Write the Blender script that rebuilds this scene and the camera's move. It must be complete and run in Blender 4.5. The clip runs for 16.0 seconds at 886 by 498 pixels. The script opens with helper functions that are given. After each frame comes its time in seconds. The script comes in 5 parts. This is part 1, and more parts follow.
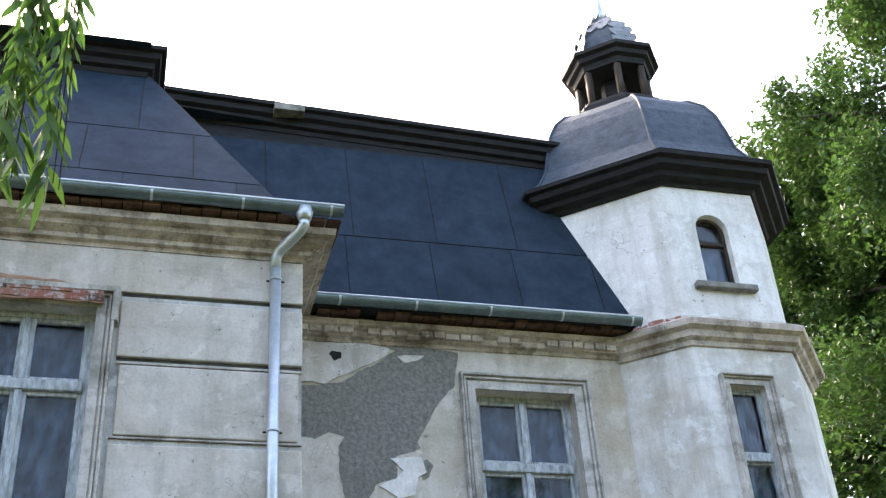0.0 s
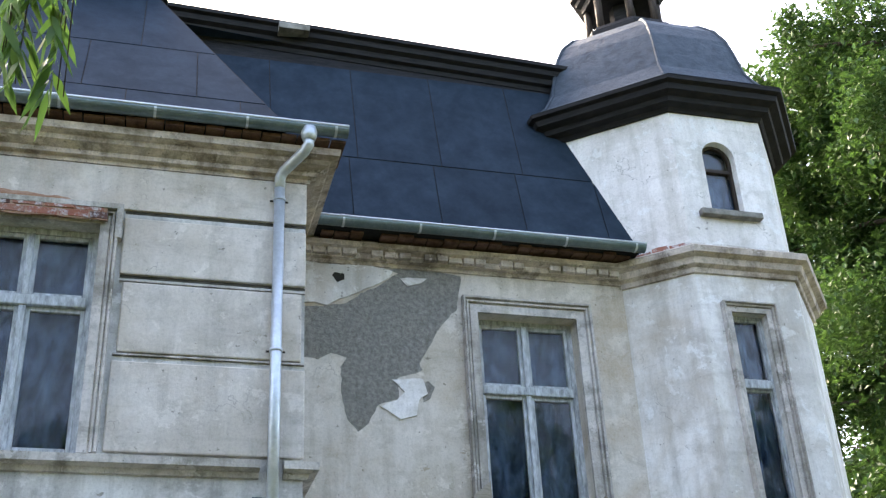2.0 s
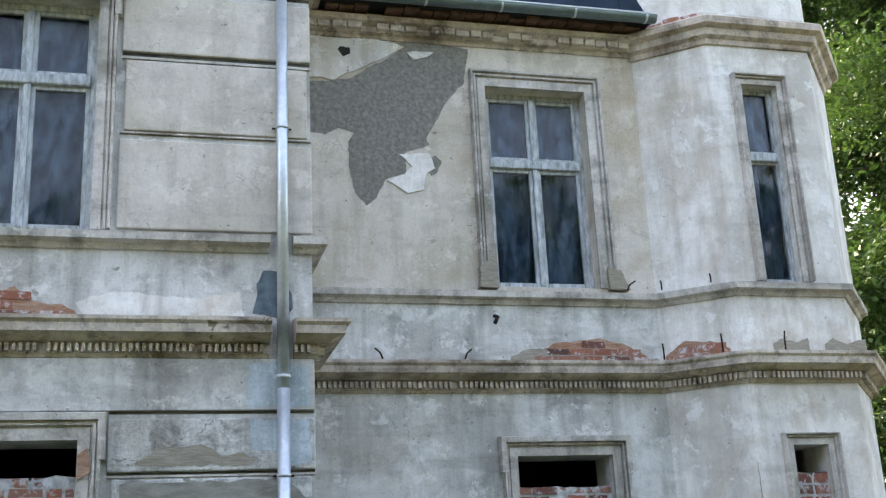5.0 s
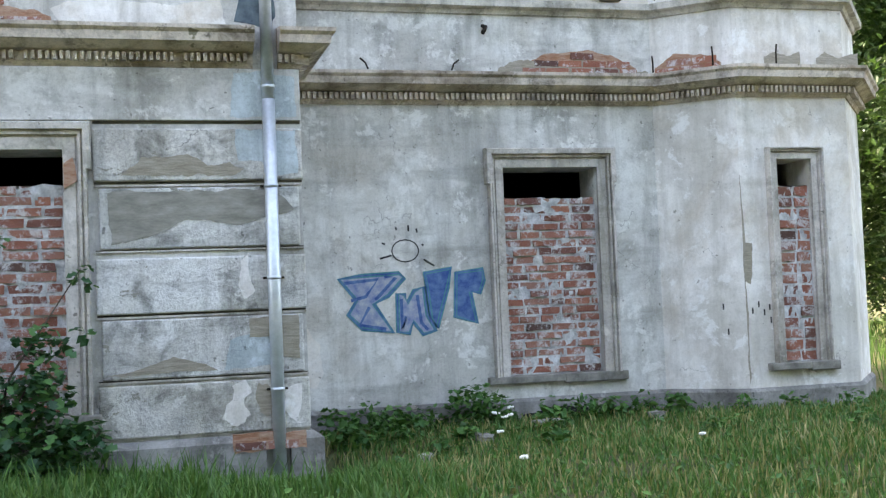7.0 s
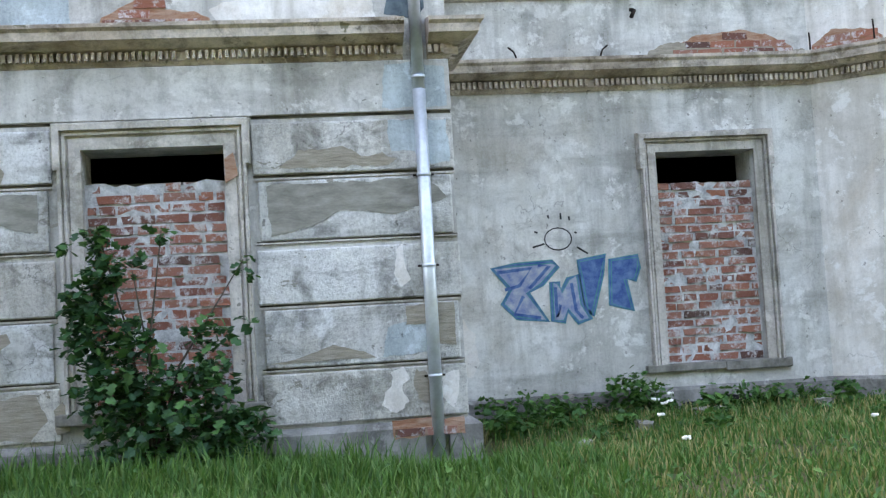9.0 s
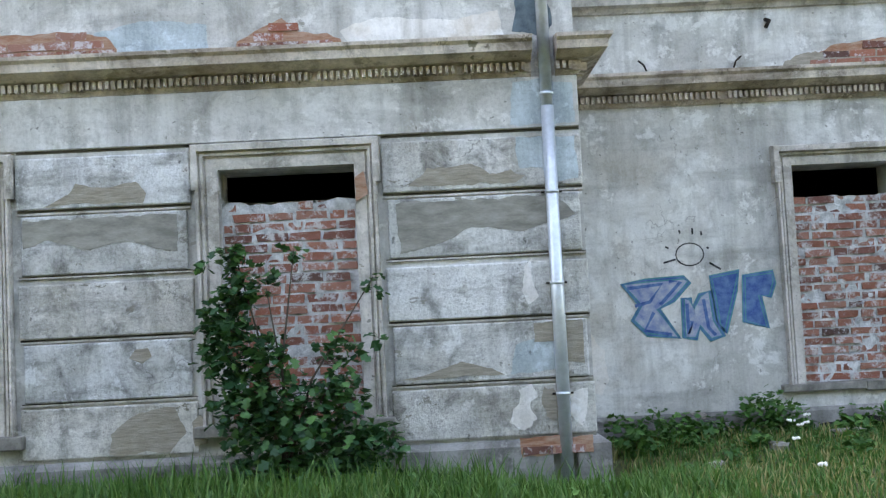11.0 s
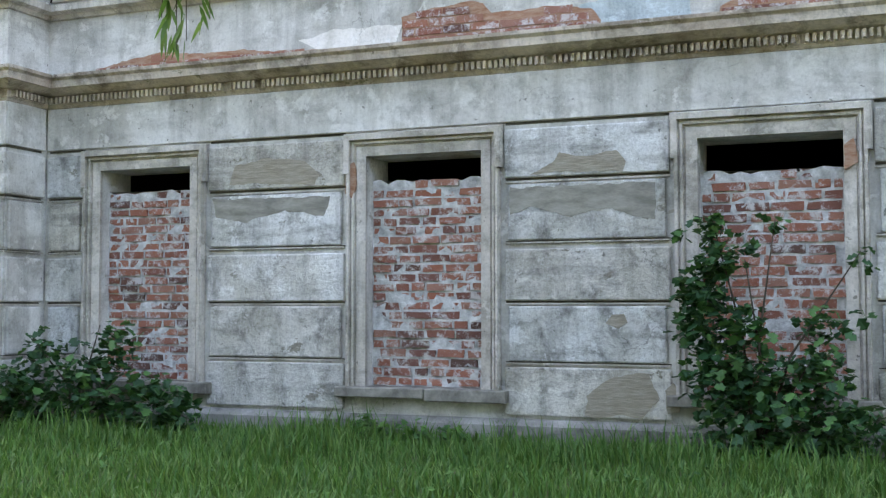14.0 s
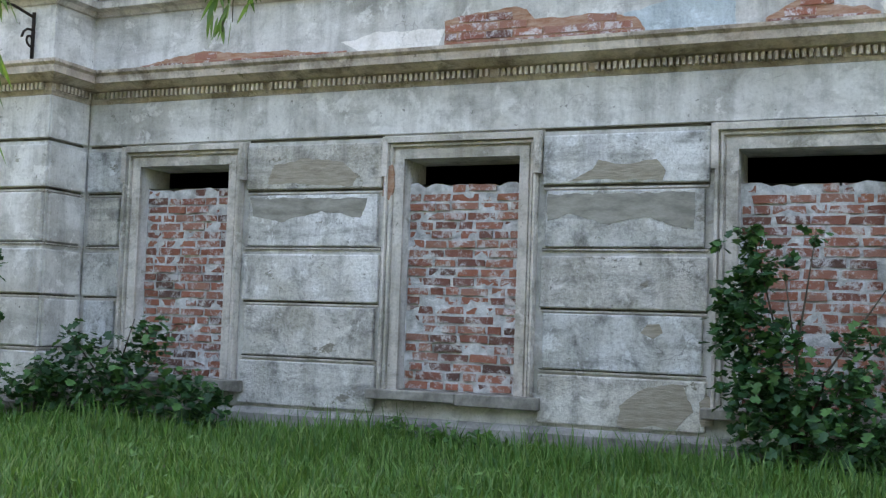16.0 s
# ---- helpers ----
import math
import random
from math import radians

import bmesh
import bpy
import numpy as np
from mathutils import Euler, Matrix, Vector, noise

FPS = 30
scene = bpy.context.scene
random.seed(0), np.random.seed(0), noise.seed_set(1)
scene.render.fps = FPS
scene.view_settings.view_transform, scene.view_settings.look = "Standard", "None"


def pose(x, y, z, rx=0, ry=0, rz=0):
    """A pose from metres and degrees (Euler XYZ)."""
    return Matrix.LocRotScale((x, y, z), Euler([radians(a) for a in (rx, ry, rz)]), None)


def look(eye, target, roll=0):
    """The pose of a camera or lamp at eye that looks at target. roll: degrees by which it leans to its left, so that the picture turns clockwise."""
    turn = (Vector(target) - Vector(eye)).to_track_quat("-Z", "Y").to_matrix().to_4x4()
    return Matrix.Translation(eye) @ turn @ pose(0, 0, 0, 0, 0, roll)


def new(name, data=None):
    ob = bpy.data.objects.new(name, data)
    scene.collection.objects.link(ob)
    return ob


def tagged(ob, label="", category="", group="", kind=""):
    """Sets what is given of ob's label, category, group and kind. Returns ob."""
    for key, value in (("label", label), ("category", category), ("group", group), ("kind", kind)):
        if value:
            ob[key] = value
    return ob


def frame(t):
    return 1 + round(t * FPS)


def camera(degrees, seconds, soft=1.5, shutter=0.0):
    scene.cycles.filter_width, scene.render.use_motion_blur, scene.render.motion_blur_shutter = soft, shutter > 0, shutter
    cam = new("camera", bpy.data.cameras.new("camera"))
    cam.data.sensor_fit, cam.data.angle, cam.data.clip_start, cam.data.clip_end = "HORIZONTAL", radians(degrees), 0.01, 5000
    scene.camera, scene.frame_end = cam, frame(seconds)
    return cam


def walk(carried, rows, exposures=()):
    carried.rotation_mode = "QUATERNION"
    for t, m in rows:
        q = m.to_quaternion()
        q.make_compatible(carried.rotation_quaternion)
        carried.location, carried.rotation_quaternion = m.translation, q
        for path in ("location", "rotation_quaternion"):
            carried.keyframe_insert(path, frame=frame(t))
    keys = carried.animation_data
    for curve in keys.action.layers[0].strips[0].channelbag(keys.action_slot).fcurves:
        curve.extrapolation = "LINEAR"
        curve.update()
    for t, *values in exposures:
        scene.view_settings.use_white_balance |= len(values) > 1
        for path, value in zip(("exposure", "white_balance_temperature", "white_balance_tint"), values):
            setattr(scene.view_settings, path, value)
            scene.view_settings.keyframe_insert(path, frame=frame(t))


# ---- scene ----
cam = camera(42.0, 16.0, soft=1.3)
PATH = [
    (0, (-1.403, -9.395, 1.102), (-0.916, -7.776, 2.171), -4.2),
    (0.5, (-1.383, -9.394, 1.082), (-0.888, -7.762, 2.127), -4.1),
    (1, (-1.416, -9.377, 1.104), (-0.948, -7.734, 2.143), -3.5),
    (1.5, (-1.38, -9.394, 1.088), (-0.899, -7.73, 2.088), -2.6),
    (2, (-1.411, -9.343, 1.095), (-0.917, -7.659, 2.054), -3.1),
    (2.5, (-1.406, -9.32, 1.078), (-0.922, -7.623, 2.02), -3.0),
    (3, (-1.395, -9.353, 1.061), (-0.905, -7.639, 1.968), -2.6),
    (3.2, (-1.412, -9.343, 1.08), (-0.918, -7.602, 1.931), -2.5),
    (5.3, (-1.349, -9.461, 1.202), (-0.85, -7.581, 1.668), -2.5),
    (5.5, (-1.38, -9.421, 1.333), (-0.866, -7.523, 1.696), -2.0),
    (6, (-1.338, -9.431, 1.234), (-0.811, -7.514, 1.449), -2.0),
    (6.5, (-1.371, -9.375, 1.171), (-0.858, -7.444, 1.271), -1.9),
    (7, (-1.358, -9.374, 1.213), (-0.837, -7.445, 1.304), -2.3),
    (7.5, (-1.355, -9.372, 1.156), (-0.841, -7.441, 1.246), -2.6),
    (8, (-1.403, -9.336, 1.106), (-0.955, -7.388, 1.19), -2.8),
    (8.5, (-1.444, -9.316, 1.096), (-1.063, -7.354, 1.18), -3.0),
    (8.7, (-1.418, -9.332, 1.03), (-1.083, -7.363, 1.14), -3.2),
    (11, (-1.356, -9.368, 1.133), (-1.315, -7.373, 1.271), -2.9),
    (11.5, (-1.369, -9.369, 1.102), (-1.372, -7.375, 1.257), -2.8),
    (12, (-1.481, -9.378, 1.144), (-1.587, -7.386, 1.29), -2.6),
    (12.5, (-1.495, -9.414, 1.101), (-1.794, -7.442, 1.242), -2.2),
    (13, (-1.262, -9.278, 1.155), (-1.783, -7.352, 1.3), -2.0),
    (13.5, (-1.335, -9.333, 1.166), (-1.974, -7.442, 1.298), -0.9),
    (14, (-1.417, -9.328, 1.134), (-2.163, -7.476, 1.239), -0.0),
    (14.5, (-1.477, -9.357, 1.112), (-2.323, -7.548, 1.223), 0.5),
    (15, (-1.54, -9.422, 1.076), (-2.441, -7.641, 1.199), 1.8),
    (15.5, (-1.54, -9.43, 1.19), (-2.407, -7.63, 1.286), 1.4),
    (16, (-1.45, -9.299, 0.991), (-2.249, -7.471, 1.131), 2.0),
]
walk(cam, [(t, look(eye, aim, roll)) for t, eye, aim, roll in PATH], exposures=[(0.0, 2.95, 7450, 14), (3.0, 3.0, 7600, 14), (5.5, 3.06, 8150, 14), (8.0, 3.48, 8200, 14), (11.0, 3.36, 8200, 14), (12.5, 3.34, 8200, 13.5), (14.5, 3.34, 8200, 13), (16.0, 3.2, 8200, 13)])

# ---- world and sun ----
SUN_EL, SUN_AZ = radians(42), radians(-22)
world = bpy.data.worlds.new("sky")
scene.world = world
world.use_nodes = True
wn = world.node_tree.nodes
sky = wn.new("ShaderNodeTexSky")
sky.sky_type, sky.sun_disc, sky.sun_elevation, sky.sun_rotation = "NISHITA", False, SUN_EL, SUN_AZ
sky.air_density, sky.dust_density, sky.ozone_density = 1.0, 4.0, 1.0
wn["Background"].inputs["Strength"].default_value = 0.15
world.node_tree.links.new(sky.outputs[0], wn["Background"].inputs["Color"])
sun = new("sun", bpy.data.lights.new("sun", "SUN"))
sun.data.energy, sun.data.angle, sun.data.color = 1.5, radians(3), (1.0, 0.95, 0.86)
sun_dir = Vector((math.sin(SUN_AZ) * math.cos(SUN_EL), math.cos(SUN_AZ) * math.cos(SUN_EL), math.sin(SUN_EL)))
sun.matrix_world = look(sun_dir * 50, (0, 0, 0))


# ---- materials ----
def mat(name, rough=0.8, metal=0.0, spec=0.3):
    m = bpy.data.materials.new(name)
    m.use_nodes = True
    b = m.node_tree.nodes["Principled BSDF"]
    b.inputs["Roughness"].default_value, b.inputs["Metallic"].default_value = rough, metal
    b.inputs["Specular IOR Level"].default_value = spec
    return m, m.node_tree.nodes, m.node_tree.links, b


def coords(n, l, scale=(1, 1, 1)):
    tc, mp = n.new("ShaderNodeTexCoord"), n.new("ShaderNodeMapping")
    mp.inputs["Scale"].default_value = scale
    l.new(tc.outputs["Object"], mp.inputs["Vector"])
    return mp.outputs[0]


def noise_tex(n, l, vec, scale, detail=6, rough=0.6, dist=0.0):
    t = n.new("ShaderNodeTexNoise")
    t.inputs["Scale"].default_value, t.inputs["Detail"].default_value = scale, detail
    t.inputs["Roughness"].default_value, t.inputs["Distortion"].default_value = rough, dist
    l.new(vec, t.inputs["Vector"])
    return t.outputs["Fac"]


def ramp(n, l, fac, stops):
    r = n.new("ShaderNodeValToRGB")
    while len(r.color_ramp.elements) < len(stops):
        r.color_ramp.elements.new(0.5)
    for e, (p, c) in zip(r.color_ramp.elements, stops):
        e.position, e.color = p, (c, c, c, 1) if isinstance(c, (int, float)) else (*c, 1)
    l.new(fac, r.inputs[0])
    return r.outputs[0]


def mix(n, l, fac, a, b, kind="MIX"):
    m = n.new("ShaderNodeMix")
    m.data_type, m.blend_type = "RGBA", kind
    for sock, v in ((m.inputs[0], fac), (m.inputs[6], a), (m.inputs[7], b)):
        if isinstance(v, (int, float)):
            sock.default_value = v
        elif isinstance(v, tuple):
            sock.default_value = (*v, 1)
        else:
            l.new(v, sock)
    return m.outputs[2]


def bump(n, l, b, height, strength=0.4, dist=0.02):
    u = n.new("ShaderNodeBump")
    u.inputs["Strength"].default_value, u.inputs["Distance"].default_value = strength, dist
    l.new(height, u.inputs["Height"])
    if b.inputs["Normal"].links:
        l.new(b.inputs["Normal"].links[0].from_socket, u.inputs["Normal"])
    l.new(u.outputs[0], b.inputs["Normal"])


def plaster(name, base, pale, dirt, worn, amount=0.5, streak=0.5, patch=0.5, lump=0.5, vary=0.0, ochre=0.0):
    """Old lime render: pale wash, grey dirt in runs, patches worn to the coarse coat."""
    m, n, l, b = mat(name, 0.92, 0, 0.15)
    v = coords(n, l)
    big = noise_tex(n, l, v, 0.9, 9, 0.62, 0.5)
    c = mix(n, l, ramp(n, l, big, [(0.40, 0.0), (0.58, 1.0)]), base, pale)
    run = noise_tex(n, l, coords(n, l, (4.5, 4.5, 0.5)), 1.0, 8, 0.66, 0.2)
    c = mix(n, l, ramp(n, l, run, [(0.47, 0.0), (0.70, streak)]), c, dirt)
    lay_ = noise_tex(n, l, coords(n, l, (0.7, 0.7, 3.2)), 1.3, 9, 0.66, 0.3)
    c = mix(n, l, ramp(n, l, lay_, [(0.52, 0.0), (0.68, amount * 0.8)]), c, dirt)
    mid = noise_tex(n, l, v, 3.4, 12, 0.72, 0.3)
    c = mix(n, l, ramp(n, l, mid, [(0.50, 0.0), (0.66, amount)]), c, dirt)
    fleck = noise_tex(n, l, v, 3.8, 12, 0.7, 0.3)
    c = mix(n, l, ramp(n, l, fleck, [(0.56, 0.0), (0.61, 0.6)]), c, tuple(min(0.85, p * 1.12) for p in pale))
    edge = ramp(n, l, noise_tex(n, l, coords(n, l, (1.0, 1.0, 1.7)), 2.6, 14, 0.7, 0.25), [(0.68 - 0.1 * patch, 0.0), (0.70 - 0.1 * patch, 1.0)])
    c = mix(n, l, edge, c, worn)
    if vary:
        o = n.new("ShaderNodeObjectInfo")
        tone = ramp(n, l, o.outputs["Random"], [(0.0, (1.0, 1.0, 1.0)), (0.3, (0.74, 0.715, 0.66)), (0.55, (0.95, 1.0, 1.05)), (0.8, (0.84, 0.81, 0.74)), (1.0, (1.0, 1.02, 1.04))])
        c = mix(n, l, vary, c, tone, "MULTIPLY")
    if ochre:
        damp = noise_tex(n, l, coords(n, l, (0.8, 0.8, 0.6)), 1.1, 10, 0.68, 0.4)
        c = mix(n, l, ramp(n, l, damp, [(0.50, 0.0), (0.66, ochre)]), c, (0.40, 0.29, 0.17))
    fine = noise_tex(n, l, v, 42, 6, 0.75)
    c = mix(n, l, 0.10 + 0.5 * lump, c, ramp(n, l, fine, [(0.34, 0.40), (0.54, 1.0)]), "MULTIPLY")
    speck = noise_tex(n, l, v, 17, 4, 0.55)
    c = mix(n, l, ramp(n, l, speck, [(0.68, 0.0), (0.73, 0.65)]), c, tuple(0.4 * d for d in dirt))
    # hairline cracks
    vo = n.new("ShaderNodeTexVoronoi")
    vo.feature = "DISTANCE_TO_EDGE"
    vo.inputs["Scale"].default_value = 1.15
    wob = n.new("ShaderNodeVectorMath")
    wob.operation = "ADD"
    wn_ = n.new("ShaderNodeTexNoise")
    wn_.inputs["Scale"].default_value, wn_.inputs["Detail"].default_value = 3.0, 6
    l.new(v, wn_.inputs["Vector"]), l.new(v, wob.inputs[0]), l.new(wn_.outputs["Color"], wob.inputs[1]), l.new(wob.outputs[0], vo.inputs["Vector"])
    crack = ramp(n, l, vo.outputs["Distance"], [(0.0, 1.0), (0.009, 0.0)])
    gate = ramp(n, l, noise_tex(n, l, v, 1.6, 3, 0.5), [(0.56, 0.0), (0.66, 0.6)])
    c = mix(n, l, mix(n, l, 1.0, crack, gate, "MULTIPLY"), c, tuple(0.35 * d for d in dirt))
    l.new(c, b.inputs["Base Color"])
    bump(n, l, b, edge, -0.7, 0.015)
    bump(n, l, b, mid, lump, 0.06 * lump)
    bump(n, l, b, fine, 0.15 + 0.5 * lump, 0.007)
    return m


def grained(name, col_a, col_b, scale=(1, 1, 1), size=6, rough=0.7, metal=0.0, spec=0.3, strength=0.3, dist=0.01, lo=0.35, hi=0.68, vary=0.0):
    m, n, l, b = mat(name, rough, metal, spec)
    v = coords(n, l, scale)
    f = noise_tex(n, l, v, size, 8, 0.65, 0.2)
    c = mix(n, l, ramp(n, l, f, [(lo, 0.0), (hi, 1.0)]), col_a, col_b)
    g = noise_tex(n, l, v, size * 7, 4, 0.6)
    c = mix(n, l, 0.3, c, ramp(n, l, g, [(0.3, 0.5), (0.7, 1.0)]), "MULTIPLY")
    if vary:
        o = n.new("ShaderNodeObjectInfo")
        c = mix(n, l, vary, c, ramp(n, l, o.outputs["Random"], [(0.0, 0.45), (1.0, 1.0)]), "MULTIPLY")
    l.new(c, b.inputs["Base Color"])
    bump(n, l, b, f, strength, dist)
    bump(n, l, b, g, strength * 0.6, dist * 0.4)
    return m


PL_BAY = plaster("render_bay", (0.45, 0.435, 0.41), (0.67, 0.66, 0.645), (0.16, 0.155, 0.14), (0.33, 0.315, 0.28), 0.48, 0.5, 0.3, 0.4)
PL_PANEL = plaster("render_panel", (0.55, 0.535, 0.505), (0.78, 0.775, 0.775), (0.11, 0.107, 0.098), (0.30, 0.285, 0.25), 0.72, 0.5, 0.7, 0.85, 1.0)
PL_UPPER = plaster("render_upper", (0.54, 0.49, 0.435), (0.665, 0.615, 0.57), (0.29, 0.27, 0.23), (0.38, 0.35, 0.30), 0.4, 0.45, 0.05, 0.25, 0.0, 0.3)
PL_REC = plaster("render_recess", (0.48, 0.47, 0.445), (0.72, 0.715, 0.70), (0.20, 0.195, 0.18), (0.37, 0.36, 0.335), 0.5, 0.55, 0.1, 0.3, 0.0, 0.2)
PL_TOWER = plaster("render_tower", (0.60, 0.57, 0.535), (0.84, 0.815, 0.795), (0.36, 0.335, 0.295), (0.47, 0.44, 0.39), 0.4, 0.55, 0.0, 0.2, 0.0, 0.4)
PL_TURRET = plaster("whitewash", (0.72, 0.685, 0.655), (0.86, 0.825, 0.81), (0.42, 0.40, 0.35), (0.55, 0.53, 0.48), 0.45, 0.5, 0.0, 0.3)
PL_PLINTH = plaster("render_plinth", (0.17, 0.165, 0.155), (0.33, 0.322, 0.305), (0.075, 0.072, 0.066), (0.25, 0.22, 0.19), 0.8, 0.5, 0.7)
TRIM = plaster("stucco_trim", (0.47, 0.43, 0.39), (0.64, 0.60, 0.565), (0.16, 0.152, 0.125), (0.30, 0.275, 0.22), 0.7, 0.7, 0.3)
CORNICE = plaster("mossy_stucco", (0.49, 0.405, 0.345), (0.69, 0.61, 0.55), (0.115, 0.09, 0.068), (0.26, 0.235, 0.175), 0.8, 0.55, 0.35)
ROUGHCAST = grained("grey_roughcast", (0.19, 0.18, 0.162), (0.33, 0.315, 0.285), (1, 1, 1), 22, 0.95, 0, 0.1, 1.0, 0.02)
DARKCOAT = grained("dark_smooth_coat", (0.20, 0.192, 0.17), (0.37, 0.355, 0.32), (1, 1, 3), 4, 0.93, 0, 0.12, 0.35, 0.01)
BRICKDUST = grained("worn_brick_face", (0.32, 0.15, 0.09), (0.50, 0.35, 0.27), (1, 1, 4), 6, 0.95, 0, 0.1, 0.8, 0.02)
PL_BLUE = plaster("blue_stained_wash", (0.40, 0.46, 0.49), (0.56, 0.64, 0.68), (0.20, 0.24, 0.26), (0.38, 0.40, 0.40), 0.5, 0.6, 0.2)
BLUE_DARK = grained("dark_blue_stain", (0.06, 0.085, 0.11), (0.17, 0.22, 0.25), (1, 1, 1), 7, 0.9, 0, 0.1, 0.3, 0.01)
PL_CREAM = plaster("cream_render", (0.54, 0.48, 0.405), (0.665, 0.61, 0.55), (0.33, 0.29, 0.22), (0.40, 0.34, 0.26), 0.45, 0.55, 0.25, 0.3, 0.0, 0.6)
SCAR = grained("bare_undercoat", (0.27, 0.238, 0.19), (0.42, 0.38, 0.32), (1, 1, 7), 9, 0.95, 0, 0.1, 0.6, 0.015)
# joint colour: grime with the groove's shadow painted in
GRIME_SHADE = grained("black_grime_and_shade", (0.035, 0.033, 0.028), (0.16, 0.15, 0.13), (0.6, 0.6, 1), 5, 0.97, 0, 0.1, 0.4, 0.01)
STONE = grained("sill_stone", (0.13, 0.122, 0.108), (0.34, 0.325, 0.295), (1, 1, 1), 6, 0.9, 0, 0.2, 0.5, 0.012)
MORTAR = grained("lime_mortar", (0.34, 0.34, 0.345), (0.78, 0.78, 0.795), (1, 1, 1), 9, 0.95, 0, 0.1, 0.9, 0.03)
FELT = grained("roofing_felt", (0.013, 0.025, 0.042), (0.026, 0.045, 0.070), (1, 1, 1), 3, 0.75, 0, 0.15, 0.25, 0.008, vary=0.25)
FELT_NEW = grained("grey_roofing_felt", (0.024, 0.037, 0.055), (0.056, 0.078, 0.105), (1, 1, 1), 7, 0.66, 0, 0.4, 0.8, 0.03)
TARWOOD = grained("tarred_wood", (0.006, 0.006, 0.008), (0.021, 0.020, 0.021), (1, 1, 6), 5, 0.75, 0, 0.3, 0.5, 0.01)
DARKWOOD = grained("weathered_dark_wood", (0.03, 0.022, 0.018), (0.085, 0.065, 0.052), (6, 6, 0.6), 5, 0.8, 0, 0.25, 0.5, 0.01)
WHITEWOOD = grained("flaking_white_paint", (0.24, 0.255, 0.265), (0.66, 0.70, 0.735), (5, 5, 1.4), 5, 0.7, 0, 0.3, 0.5, 0.006)
ZINC = grained("zinc", (0.50, 0.55, 0.60), (0.66, 0.71, 0.76), (1, 1, 1), 4, 0.38, 0.55, 0.5, 0.08, 0.003)
ZINC_DULL = grained("dull_zinc", (0.12, 0.17, 0.185), (0.20, 0.255, 0.27), (1, 1, 1), 5, 0.4, 0.6, 0.5, 0.08, 0.003)
IRON = grained("rusty_iron", (0.012, 0.011, 0.011), (0.05, 0.035, 0.028), (1, 1, 1), 20, 0.8, 0.4, 0.3, 0.3, 0.004)
TILE = grained("clay_tile", (0.10, 0.055, 0.045), (0.22, 0.13, 0.10), (1, 1, 1), 9, 0.9, 0, 0.15, 0.4, 0.01, vary=0.5)
SLATE = grained("grey_slate", (0.12, 0.13, 0.145), (0.30, 0.32, 0.34), (1, 1, 1), 6, 0.5, 0, 0.5, 0.3, 0.006, vary=0.6)
# near-black colour that stands in for the shade of rooms and holes
DARK = grained("painted_interior_dark", (0.02, 0.019, 0.018), (0.04, 0.037, 0.033), (1, 1, 1), 2, 0.95, 0, 0.1)
BARK = grained("bark", (0.045, 0.036, 0.028), (0.12, 0.10, 0.08), (6, 6, 1), 4, 0.95, 0, 0.1, 0.9, 0.03)
# plastic sheet; sky reflection and pale fold highlights are put into the colour
SHEET = grained("crumpled_plastic_painted_sheen", (0.008, 0.021, 0.045), (0.13, 0.21, 0.32), (2.2, 2.2, 1.1), 2.0, 0.24, 0, 0.5, 0.9, 0.06, 0.42, 0.74)


def brick_material():
    m, n, l, b = mat("old_brick", 0.93, 0, 0.12)
    v = coords(n, l)
    o = n.new("ShaderNodeObjectInfo")
    c = ramp(n, l, o.outputs["Random"], [(0.0, (0.085, 0.055, 0.05)), (0.16, (0.20, 0.09, 0.075)), (0.45, (0.37, 0.14, 0.095)),
                                         (0.75, (0.36, 0.19, 0.15)), (1.0, (0.41, 0.165, 0.11))])
    add = n.new("ShaderNodeVectorMath")
    add.operation = "ADD"
    l.new(v, add.inputs[0])
    geo = n.new("ShaderNodeNewGeometry")
    l.new(geo.outputs["Position"], add.inputs[1])
    w = add.outputs[0]
    f = noise_tex(n, l, w, 16, 6, 0.7)
    c = mix(n, l, ramp(n, l, f, [(0.35, 0.0), (0.7, 0.5)]), c, (0.17, 0.08, 0.06))
    smear = ramp(n, l, noise_tex(n, l, geo.outputs["Position"], 8.0, 12, 0.8, 0.3), [(0.505, 0.0), (0.575, 0.82)])
    c = mix(n, l, smear, c, (0.60, 0.58, 0.585))
    l.new(c, b.inputs["Base Color"])
    bump(n, l, b, f, 0.7, 0.012)
    return m


BRICK = brick_material()


def glass_material():
    m, n, l, b = mat("window_glass", 0.03)
    out = n["Material Output"]
    tr, gl, mx, fr = n.new("ShaderNodeBsdfTransparent"), n.new("ShaderNodeBsdfGlossy"), n.new("ShaderNodeMixShader"), n.new("ShaderNodeFresnel")
    tr.inputs[0].default_value = (0.88, 0.91, 0.93, 1)
    gl.inputs["Roughness"].default_value = 0.03
    fr.inputs[0].default_value = 1.3
    l.new(fr.outputs[0], mx.inputs[0]), l.new(tr.outputs[0], mx.inputs[1]), l.new(gl.outputs[0], mx.inputs[2])
    wav = noise_tex(n, l, coords(n, l), 2.2, 2, 0.5)
    u = n.new("ShaderNodeBump")
    u.inputs["Strength"].default_value, u.inputs["Distance"].default_value = 0.15, 0.02
    l.new(wav, u.inputs["Height"]), l.new(u.outputs[0], gl.inputs["Normal"])
    l.new(mx.outputs[0], out.inputs["Surface"])
    return m


GLASS = glass_material()


